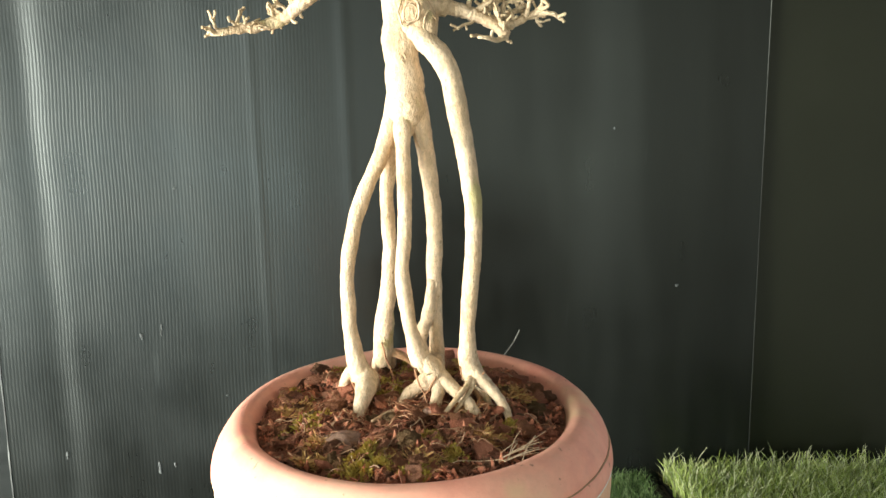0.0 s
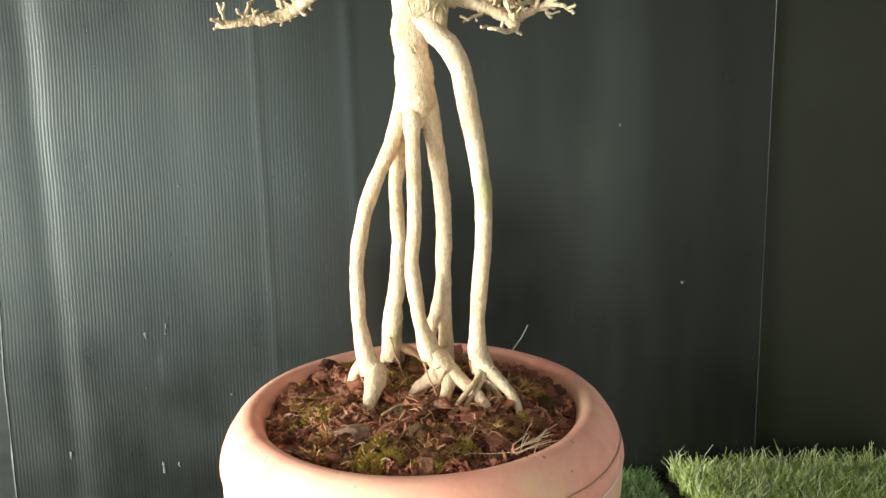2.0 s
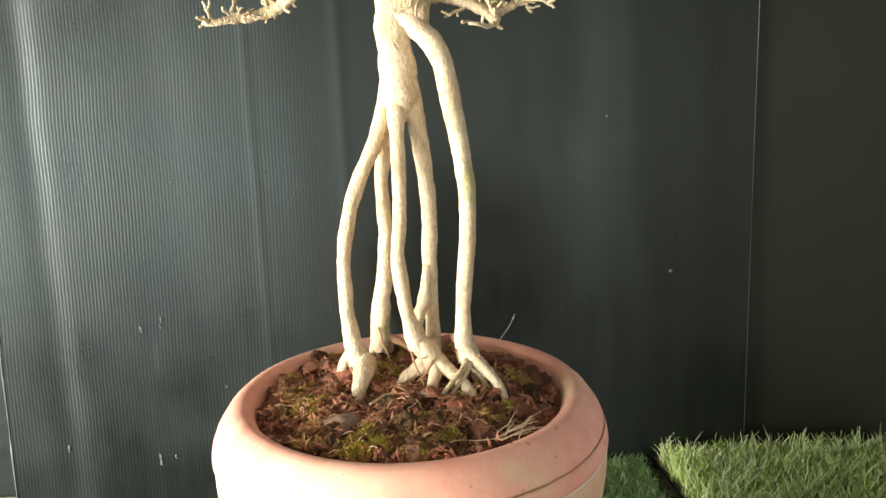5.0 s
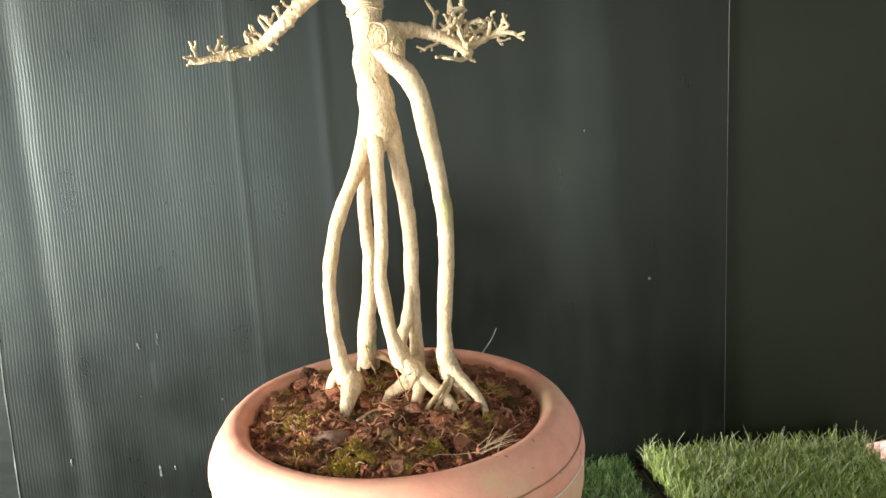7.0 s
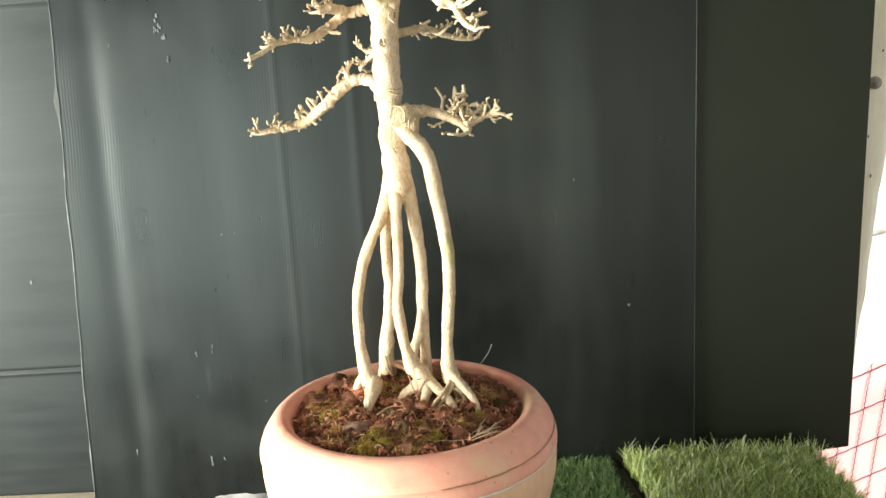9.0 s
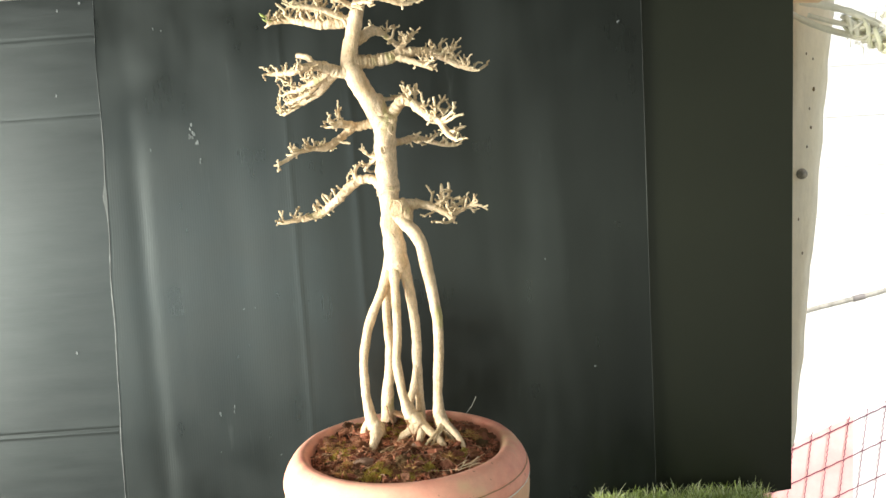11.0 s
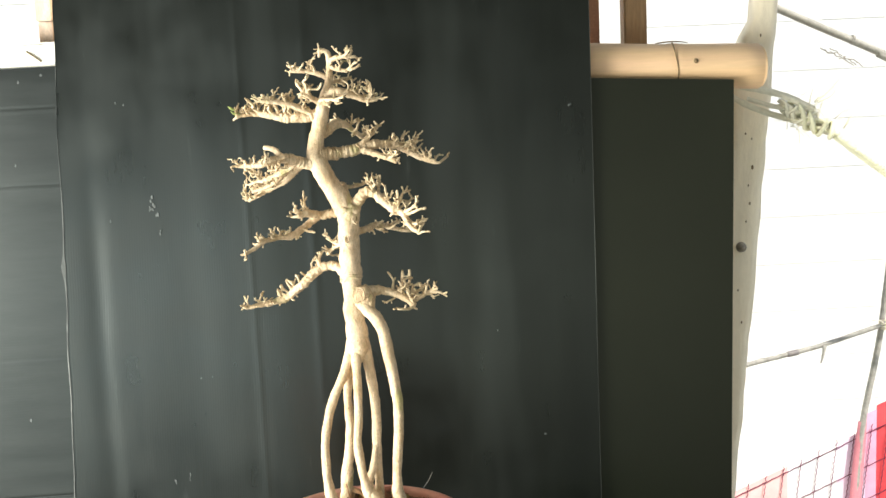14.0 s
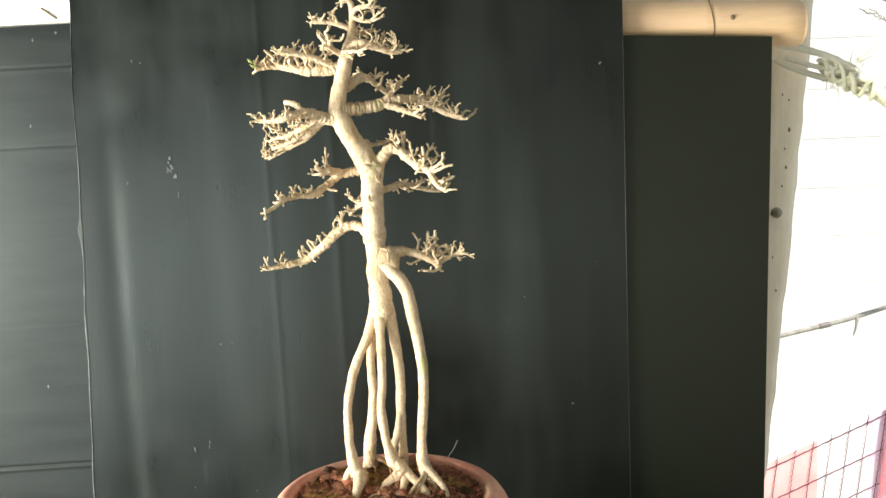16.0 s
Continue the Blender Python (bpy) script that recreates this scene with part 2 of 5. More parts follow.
WHITE_CLOTH = material("white_cloth", [(0.78, 0.76, 0.78), (0.84, 0.82, 0.83)], 30, 0.75, grain=0.05)
WIRE = material("red_wire", [(0.1, 0.01, 0.035), (0.18, 0.02, 0.06)], 60, 0.5)
THREAD = material("grey_thread", [(0.3, 0.3, 0.28), (0.42, 0.42, 0.4)], 60, 0.8)
STRAW = material("dry_straw", [(0.5, 0.34, 0.2), (0.68, 0.52, 0.35), (0.76, 0.63, 0.46)], 80, 0.8, by="island", spec=0.2)
GREEN_TIP = material("green_leaf_bud", [(0.2, 0.25, 0.06), (0.34, 0.37, 0.12)], 90, 0.6, by="island")


# ---- mesh helpers ----
def thing(name, at, label, category, group="", kind=""):
    ob = new(name)
    ob.empty_display_size = 0.05
    ob.matrix_basis = Matrix.Translation(at)
    return tagged(ob, label, category, group, kind)


def place_under(ob, parent):
    ob.parent = parent
    if parent.parent is None and parent.data is None:
        ob.matrix_parent_inverse = Matrix.Translation(-parent.matrix_basis.translation)
    return ob


def finish(name, bm, mat, smooth=True):
    me = bpy.data.meshes.new(name)
    bm.to_mesh(me)
    bm.free()
    me.materials.append(mat)
    if smooth:
        me.shade_smooth()
    return me


def part(name, bm, mat, parent, label="", smooth=True, kind=""):
    ob = place_under(new(name, finish(name, bm, mat, smooth)), parent)
    return tagged(ob, label, kind=kind)


def solid(name, bm, mat, label, category, smooth=False, kind=""):
    return tagged(new(name, finish(name, bm, mat, smooth)), label, category, kind=kind)


def raw_mesh(name, verts, faces, mat):
    me = bpy.data.meshes.new(name)
    me.from_pydata(verts, [], faces)
    me.materials.append(mat)
    me.shade_smooth()
    return me


def box(bm, lo, hi, bevel=0.0):
    r = bmesh.ops.create_cube(bm, size=1.0)
    lo, hi = Vector(lo), Vector(hi)
    for v in r["verts"]:
        v.co = (lo + hi) / 2 + Vector(a * b for a, b in zip(v.co, hi - lo))
    if bevel:
        edges = list({e for v in r["verts"] for e in v.link_edges})
        bmesh.ops.bevel(bm, geom=edges, offset=bevel, segments=2, affect="EDGES")
    return bm


def spline(pts, step):
    """Points along a smooth curve through pts, with the share of the way that each has come."""
    P = [Vector(p) for p in pts]
    P = [P[0] * 2 - P[1], *P, P[-1] * 2 - P[-2]]
    out = []
    for i in range(1, len(P) - 2):
        a, b, c, d = P[i - 1 : i + 3]
        n = max(2, int((c - b).length / step))
        for k in range(n):
            t = k / n
            out.append((0.5 * (2 * b + (c - a) * t + (2 * a - 5 * b + 4 * c - d) * t * t + (3 * b - a - 3 * c + d) * t**3), (i - 1 + t) / (len(P) - 3)))
    out.append((P[-2], 1.0))
    return out


def radius_at(radii, s):
    x = s * (len(radii) - 1)
    i = min(int(x), len(radii) - 2)
    return radii[i] + (radii[i + 1] - radii[i]) * (x - i)


def tube(bm, pts, radii, sides=10, step=0.006, lumps=0.0, freq=60.0):
    line = spline(pts, step)
    n = len(line)
    side = None
    rings = []
    for k, (p, s) in enumerate(line):
        ahead = (line[min(k + 1, n - 1)][0] - line[max(k - 1, 0)][0]).normalized()
        if side is None:
            side = ahead.orthogonal().normalized()
        side = (side - ahead * side.dot(ahead)).normalized()
        up = ahead.cross(side)
        r = radius_at(radii, s)
        ring = []
        for j in range(sides):
            a = 2 * math.pi * j / sides
            d = side * math.cos(a) + up * math.sin(a)
            rr = r
            if lumps:
                rr *= 1 + lumps * noise.noise((p + d * r) * freq) + 0.5 * lumps * noise.noise((p + d * r) * freq * 3.1)
            ring.append(bm.verts.new(p + d * rr))
        rings.append(ring)
    for a, b in zip(rings, rings[1:]):
        for j in range(sides):
            bm.faces.new((a[j], a[(j + 1) % sides], b[(j + 1) % sides], b[j]))
    ahead = (line[-1][0] - line[-2][0]).normalized()
    for ring, at, way in ((rings[0], line[0], -1), (rings[-1], line[-1], 1)):
        tip = bm.verts.new(at[0] + (ahead if way > 0 else (line[0][0] - line[1][0]).normalized()) * radius_at(radii, at[1]) * 0.5)
        for j in range(sides):
            f = (ring[j], ring[(j + 1) % sides], tip)
            bm.faces.new(f if way > 0 else f[::-1])
    return bm


def wrinkled_tube(bm, pts, radii):
    """A branch with the uneven ring wrinkles that bending leaves in young bark."""
    line = spline(pts, 0.0016)
    way = 0.0
    kink, fine, at = [], [], line[0][0]
    for p, s in line:
        way += (p - at).length
        at = p
        ring = 0.075 * math.sin(way * 1250 + 3 * noise.noise(p * 160)) * max(0.0, noise.noise(p * 70) + 0.45)
        fine.append(radius_at(radii, s) * (1 + ring + 0.12 * noise.noise(p * 110)))
        kink.append(p)
    tube(bm, kink, fine, 12, 0.0016, 0.26, 210)


def lathe(bm, profile, sides=96, wobble=0.0):
    rings = []
    for r, z in profile:
        ring = []
        for j in range(sides):
            a = 2 * math.pi * j / sides
            d = Vector((math.cos(a), math.sin(a), 0))
            w = 1 + wobble * noise.noise(Vector((d.x * 3, d.y * 3, z * 25)))
            ring.append(bm.verts.new(Vector((0.007 + d.x * r * w, d.y * r * w, z))))
        rings.append(ring)
    for a, b in zip(rings, rings[1:]):
        for j in range(sides):
            bm.faces.new((a[j], a[(j + 1) % sides], b[(j + 1) % sides], b[j]))
    return rings


def ring_scar(bm, centre, normal, r, thick, squash=1.0, tilt=0.0, n=18):
    normal = Vector(normal).normalized()
    side = normal.cross(Vector((0, 0, 1))).normalized()
    up = side.cross(normal)
    pts = []
    for k in range(n + 1):
        a = 2 * math.pi * k / n + tilt
        w = 1 + 0.35 * noise.noise(Vector((math.cos(a) * 1.3 + r * 700, math.sin(a) * 1.3, thick * 900)))
        pts.append(Vector(centre) + side * math.cos(a) * r * w + up * math.sin(a) * r * squash * w + normal * (0.0007 * math.sin(3 * a) - 0.0005))
    tube(bm, pts, [thick, thick], 6, 0.004, 0.2, 300)


# ---- ground, and an unseen shed shell added to shape the light ----
bm = bmesh.new()
bmesh.ops.create_grid(bm, x_segments=40, y_segments=40, size=200)
for v in bm.verts:
    v.co.z = -0.85
solid("ground", bm, EARTH, "pale weathered ground around the shed", "ground", kind="structure")
# Unseen wall; its opening and lintel set what the sheets mirror.
bm = bmesh.new()
box(bm, (1.25, -3.3, -0.85), (1.45, -3.2, 2.4))
box(bm, (-2.45, -3.3, -0.85), (-2.25, -3.2, 2.4))
box(bm, (-2.25, -3.3, 0.75), (1.25, -3.2, 2.4))
solid("wall_south", bm, PLASTER, "grey plastered wall with a wide low opening, added out of view", "wall", kind="structure")
# Unseen sun blocker; ends where sun reaches the rope but misses the post.
bm = bmesh.new()
box(bm, (1.35, -3.2, -0.85), (1.45, -0.15, 2.4))
solid("wall_east", bm, DARK_PLASTER, "plain dark wall added out of view to block the sun", "wall", kind="structure")
# Unseen wall, added to frame the area lamp on the left.
bm = bmesh.new()
box(bm, (-2.45, -3.2, -0.85), (-2.35, -1.95, 2.4))
box(bm, (-2.45, -0.05, -0.85), (-2.35, 1.0, 2.4))
box(bm, (-2.45, -1.95, -0.85), (-2.35, -0.05, -0.52))
box(bm, (-2.45, -1.95, 1.3), (-2.35, -0.05, 2.4))
solid("wall_west", bm, PLASTER, "grey plastered wall with a wide opening, added out of view", "wall", kind="structure")
# Unseen floor slab, added to keep light from bouncing up.
bm = bmesh.new()
box(bm, (-2.35, -3.2, -0.9), (1.35, 0.7, -0.846))
solid("floor", bm, DARK_FLOOR, "dark cement floor added out of view to cut bounced light", "floor", kind="structure")
# Unseen roof, added to keep the sun off the bench.
bm = bmesh.new()
box(bm, (-2.45, -3.3, 2.4), (1.45, 0.75, 2.46))
solid("ceiling", bm, PLASTER, "plain flat roof added out of view to keep the sun off", "ceiling", kind="structure")

# whitewashed boards outside, in full sun
outer = thing("exterior_wall", (1.5, 2.7, -0.85), "whitewashed horizontal board wall outdoors in full sunlight", "wall", kind="structure")
bm = bmesh.new()
box(bm, (-3.6, 2.72, -0.85), (6.6, 2.78, 3.6))
part("backing", bm, BOARD, outer, smooth=False)
board = bmesh.new()
box(board, (-5.1, -0.012, 0.0006), (5.1, 0.012, 0.1944), 0.0012)
board_mesh = finish("board", board, BOARD, False)
for k in range(22):
    ob = place_under(new("board", board_mesh), outer)
    ob.matrix_basis = pose(1.5, 2.7, -0.837 + 0.195 * k, 0, 0.02 * math.sin(k * 2.3), 0)

# ---- bench ----
bench = thing("bench", (0.0, 0.1, -0.85), "rough wooden bench carrying the pot and the grass mats", "bench")
for k in range(4):
    bm = bmesh.new()
    box(bm, (-0.225, -0.4 + 0.208 * k, -0.06), (0.6, -0.4 + 0.208 * k + 0.204, -0.032), 0.003)
    part("plank", bm, WOOD, bench, smooth=False)
for x in (-0.215, 0.52):
    for y in (-0.36, 0.38):
        bm = bmesh.new()
        box(bm, (x, y, -0.85), (x + 0.05, y + 0.05, -0.06), 0.004)
        part("leg", bm, WOOD, bench, smooth=False)
bm = bmesh.new()
box(bm, (-1.0, 0.455, -0.115), (-0.545, 0.51, -0.07), 0.004)
solid("batten", bm, BATTEN, "pale wooden batten under the grey plastic sheet", "wood batten")
bm = bmesh.new()
box(bm, (-1.0, 0.46, -0.85), (-0.95, 0.5, -0.115), 0.003)
box(bm, (-0.6, 0.46, -0.85), (-0.55, 0.5, -0.115), 0.003)
solid("trestle", bm, BATTEN, "pale wooden trestle holding up the batten", "trestle")

# ---- black plastic backdrop sheets ----


def left_edge(z):
    return -0.549 + 0.052 * (z + 0.03) + (0.004 * noise.noise(Vector((0.3, 1.7, z * 9))))


def sheet_depth(x, z):
    s = max(0.0, (-0.425 - x) / 0.08)
    y = 0.44 - 0.0015 * s**2
    y += min(1.0, max(0.15, (0.82 - z) / 0.25)) * (0.0014 + 0.0006 * noise.noise(Vector((1.5, 2.5, z * 4)))) * math.exp(-(((x + 0.462 + 0.01 * (0.5 - z) + 0.006 * noise.noise(Vector((3.5, 0.5, z * 3)))) / 0.018) ** 2))
    y += 0.0004 * noise.noise(Vector((x * 20, 5.2, z * 2.5)))
    y -= 0.0004 * math.exp(-(((x + 0.192) / 0.006) ** 2))
    y -= 0.0005 * math.exp(-(((x + 0.08) / 0.008) ** 2)) * min(1, max(0, (z - 0.15) * 3))
    y += 0.004 * noise.noise(Vector((x * 5, 0.2, z * 1.6)))
    return y


RIBS, PER = 216, 6
cols = RIBS * PER
levels = [-0.13 + 1.5 * k / 36 for k in range(37)]
verts, faces = [], []
for z in levels:
    xl = left_edge(z)
    for i in range(cols + 1):
        u = i / cols
        x = xl + (0.419 - xl) * u
        rib = 0.000082 * max(0.15, min(1.0, (0.8 - z) / 0.25)) * max(0.12, min(1.0, (-0.08 - x) / 0.12)) * (math.cos(2 * math.pi * i / PER) + 0.25 * math.cos(4 * math.pi * i / PER)) * (0.8 + 0.5 * noise.noise(Vector((x * 14, 6.3, z * 5))))
        verts.append((x, sheet_depth(x, z) + rib, z))
W = cols + 1
front, BACK = len(verts), 60
for z in levels:
    xl = left_edge(z)
    for i in range(BACK + 1):
        x = xl + (0.419 - xl) * i / BACK
        verts.append((x, sheet_depth(x, z) + 0.0045, z))
for k in range(len(levels) - 1):
    for i in range(cols):
        a = k * W + i
        faces.append((a, a + 1, a + W + 1, a + W))
    for i in range(BACK):
        b = front + (BACK + 1) * k + i
        faces.append((b + 1, b, b + BACK + 1, b + BACK + 2))
main_sheet = thing("backdrop_sheet", (-0.05, 0.44, -0.13), "tall scuffed black fluted plastic sheet with vertical ribs", "plastic sheet", "black backdrop sheets")
place_under(new("panel", raw_mesh("panel", verts, faces, PLASTIC)), main_sheet)
for name, x_of in (("torn_edge", left_edge), ("cut_edge", lambda z: 0.419)):
    bm = bmesh.new()
    rows = []
    for k in range(141):
        z = -0.13 + 1.5 * k / 140
        x = x_of(z)
        w = 0.0012 + 0.001 * noise.noise(Vector((x * 9, 4.1, z * 30)))
        y = sheet_depth(x, z)
        if name == "torn_edge":
            w *= 1 - 0.7 * min(1.0, max(0.0, (z - 0.68) * 8))
            w += 0.005 * math.exp(-(((z - 0.585) / 0.018) ** 2))
        else:
            w *= 0.38
        rows.append([bm.verts.new((x - w, y - 0.0008, z)), bm.verts.new((x + w * 0.4, y - 0.0012, z)), bm.verts.new((x + w * 0.4, y + 0.0052, z)), bm.verts.new((x - w, y + 0.0052, z))])
    for a, b in zip(rows, rows[1:]):
        for j in range(4):
            bm.faces.new((a[j], a[(j + 1) % 4], b[(j + 1) % 4], b[j]))
    part(name, bm, SHEET_EDGE if name == "torn_edge" else CUT_EDGE, main_sheet, "pale rough sheet edge" if name == "torn_edge" else "", smooth=False)


def scuff_mark(x, z, w, h, seed):
    rng = random.Random(seed)
    bm = bmesh.new()
    y = sheet_depth(x, z)
    for q in range(3):
        cx, cz = x + rng.uniform(-0.5, 0.5) * w, z + rng.uniform(-0.5, 0.5) * h
        n = 7
        ring = [bm.verts.new((cx + math.cos(2 * math.pi * j / n) * w * rng.uniform(0.25, 0.5), y - 0.0011 - 0.0003 * q, cz + math.sin(2 * math.pi * j / n) * h * rng.uniform(0.25, 0.5))) for j in range(n)]
        top = bm.verts.new((cx, y - 0.002 - 0.0003 * q, cz))
        for j in range(n):
            bm.faces.new((ring[(j + 1) % n], ring[j], top))
    part("scuff", bm, SCUFF, main_sheet, "pale scuff mark")


for seed, (x, z, w, h) in enumerate([
    (-0.296, 0.371, 0.003, 0.005), (0.24, 0.431, 0.004, 0.004), (-0.357, 0.179, 0.004, 0.011), (-0.253, 0.099, 0.004, 0.004),
    (-0.357, 0.697, 0.006, 0.012), (-0.353, 0.682, 0.007, 0.012), (-0.349, 0.668, 0.006, 0.012), (-0.346, 0.638, 0.005, 0.008), (-0.36, 0.68, 0.004, 0.01), (-0.43, 0.662, 0.003, 0.006), (-0.362, 0.111, 0.003, 0.003),
    (0.379, 0.825, 0.006, 0.008), (0.32, 0.234, 0.006, 0.005), (-0.275, 0.374, 0.002, 0.004), (-0.39, 0.86, 0.003, 0.006),
    (-0.405, 0.865, 0.004, 0.004), (-0.35, 0.0, 0.006, 0.016), (-0.33, 0.0, 0.004, 0.01), (-0.47, 0.02, 0.004, 0.012), (-0.33, 0.19, 0.003, 0.014)]):
    scuff_mark(x, z, w * 0.75, h * 0.75, seed)

side_sheet = thing("backdrop_sheet", (0.54, 0.45, -0.02), "smooth matt black plastic sheet hung under a bamboo pole", "plastic sheet", "black backdrop sheets")
bm = bmesh.new()
N = 24
rows = []
for k in range(N + 1):
    s = k / N
    row = []
    for i in range(13):
        u = i / 12
        top = 0.875 - 0.018 * u if u > 0 else 0.876
        low = -0.036 + 0.016 * max(0, u - 0.6) * 2.5
        z = low + (top - low) * s
        xr = 0.664 + 0.011 * s
        x = 0.34 + (xr - 0.34) * u
        row.append(Vector((x, 0.452 + 0.003 * noise.noise(Vector((x * 4, 7, z * 2))), z)))
    rows.append(row)
fr = [[bm.verts.new(p) for p in row] for row in rows]
bk = [[bm.verts.new(p + Vector((0, 0.004, 0))) for p in row] for row in rows]
for k in range(N):
    for i in range(12):
        bm.faces.new((fr[k][i], fr[k][i + 1], fr[k + 1][i + 1], fr[k + 1][i]))
        bm.faces.new((bk[k][i + 1], bk[k][i], bk[k + 1][i], bk[k + 1][i + 1]))
    bm.faces.new((fr[k][12], bk[k][12], bk[k + 1][12], fr[k + 1][12]))
for i in range(12):
    bm.faces.new((fr[N][i], fr[N][i + 1], bk[N][i + 1], bk[N][i]))
part("panel", bm, PLASTIC_FLAT, side_sheet, smooth=False)

grey_sheet = thing("backdrop_sheet", (-0.75, 0.48, -0.07), "worn grey-black plastic sheet with horizontal creases", "plastic sheet", "black backdrop sheets")
verts, faces = [], []
CREASES = ((0.866, 0.12), (0.73, 0.1), (0.415, 0.08), (0.153, 0.55))
ZN = 1000
for k in range(ZN + 1):
    z = -0.07 + 1.005 * k / ZN
    dip = sum(k_c * (0.0018 * math.exp(-(((z - c) / 0.0025) ** 2)) - 0.0012 * math.exp(-(((z - c + 0.006) / 0.003) ** 2))) for c, k_c in CREASES)
    rib = 0.00002 * math.cos(2 * math.pi * z / 0.0048)
    for i in range(9):
        x = -1.15 + 0.7 * i / 8
        verts.append((x, 0.482 + dip + rib + 0.004 * noise.noise(Vector((x * 3, 3, z * 3))), z + 0.012 * (x + 0.5)))
for k in range(ZN):
    for i in range(8):
        a = k * 9 + i
        faces.append((a, a + 1, a + 10, a + 9))
base = len(verts)
verts += [(-1.15, 0.487, 0.927), (-0.45, 0.487, 0.936)]
faces.append((ZN * 9, ZN * 9 + 8, base + 1, base))
place_under(new("panel", raw_mesh("panel", verts, faces, PLASTIC_GREY)), grey_sheet)
for seed, (x, z) in enumerate([(-0.6, 0.765), (-0.58, 0.91), (-0.54, 0.92), (-0.62, 0.3)]):
    bm = bmesh.new()
    rng = random.Random(seed + 50)
    ring = [bm.verts.new((x + math.cos(j) * 0.0016 * rng.uniform(0.4, 1.6), 0.4802, z + math.sin(j) * 0.003 * rng.uniform(0.6, 1.4))) for j in range(6)]
    top = bm.verts.new((x, 0.4799, z))
    for j in range(6):
        bm.faces.new((ring[(j + 1) % 6], ring[j], top))
    part("scuff", bm, SCUFF, grey_sheet, "pale scuff mark")

# ---- ledge and brick pier over the grey sheet ----
bm = bmesh.new()
box(bm, (-1.2, 0.485, 0.937), (-0.44, 0.62, 0.976), 0.004)
for v in bm.verts:
    v.co += Vector((0, noise.noise(v.co * 20) * 0.003, noise.noise(v.co * 31) * 0.003))
solid("cement_ledge", bm, CEMENT, "rough white cement ledge over the grey sheet", "ledge")
bm = bmesh.new()
tube(bm, [(-0.562, 0.484, 0.962), (-0.548, 0.482, 0.952), (-0.538, 0.484, 0.944)], [0.0018, 0.0012], 6)
solid("dark_splinter", bm, BAMBOO_DARK, "dark splinter lying against the white ledge", "splinter")
jamb = thing("wooden_jamb", (-0.51, 0.56, 0.976), "weathered tan plank jamb on the cement ledge", "wood jamb")
for x0, x1, y, mat in ((-0.563, -0.534, 0.548, WOOD_PALE), (-0.5335, -0.505, 0.543, WOOD_TAN), (-0.5045, -0.468, 0.546, WOOD_TAN)):
    for z0, z1 in ((0.976, 1.018), (1.0195, 1.37)):
        bm = bmesh.new()
        box(bm, (x0 + 0.003 * (z0 < 1) * (x0 < -0.55), y, z0), (x1, y + 0.03, z1), 0.0015)
        part("plank", bm, mat, jamb, smooth=False)

# ---- bamboo pole, post and rope ----
bamboo = thing("bamboo_pole", (0.55, 0.5, 0.885), "thick smooth tan bamboo pole with a dark node ring", "bamboo pole")
bm = bmesh.new()


def bamboo_point(x):
    return Vector((x, 0.5, 0.897 - 0.058 * (x - 0.43)))


xs = [0.3, 0.36, 0.43, 0.50, 0.565, 0.574, 0.578, 0.582, 0.592, 0.65, 0.7, 0.733, 0.74]
rad = [0.037, 0.037, 0.037, 0.037, 0.037, 0.0385, 0.0375, 0.0388, 0.038, 0.039, 0.0405, 0.0405, 0.036]
tube_rings = []
for x, r in zip(xs, rad):
    c = bamboo_point(x)
    tube_rings.append([bm.verts.new(c + Vector((0, math.cos(2 * math.pi * j / 40) * r, math.sin(2 * math.pi * j / 40) * r))) for j in range(40)])
for a, b in zip(tube_rings, tube_rings[1:]):
    for j in range(40):
        bm.faces.new((a[j], a[(j + 1) % 40], b[(j + 1) % 40], b[j]))
bm.faces.new(tube_rings[0])
bm.faces.new(tube_rings[-1][::-1])
part("culm", bm, BAMBOO, bamboo)
bm = bmesh.new()
c = bamboo_point(0.578)
loop = [c + Vector((0.003 * math.sin(a * 2), math.cos(a) * 0.0392, math.sin(a) * 0.0392)) for a in [2 * math.pi * k / 24 for k in range(25)]]
tube(bm, loop, [0.0012, 0.0012], 6, 0.006, 0.3, 200)
tube(bm, [c + Vector((-0.03, 0.0, 0.039)), c + Vector((-0.012, -0.004, 0.041)), c + Vector((0.012, 0.0, 0.041)), c + Vector((0.03, 0.004, 0.039))], [0.0012, 0.0014, 0.0008], 6)
part("node_ring", bm, BAMBOO_DARK, bamboo, "dark node ring with a wire end")
bm = bmesh.new()
bmesh.ops.create_icosphere(bm, subdivisions=2, radius=0.0045, matrix=Matrix.Translation(bamboo_point(0.611) + Vector((0, -0.037, 0.006))))
part("knot", bm, BAMBOO_DARK, bamboo, "small dark knot")

post = thing("post", (0.74, 0.63, -0.85), "weathered cream wooden post with nail holes and ragged edge", "post")
bm = bmesh.new()
rows = []
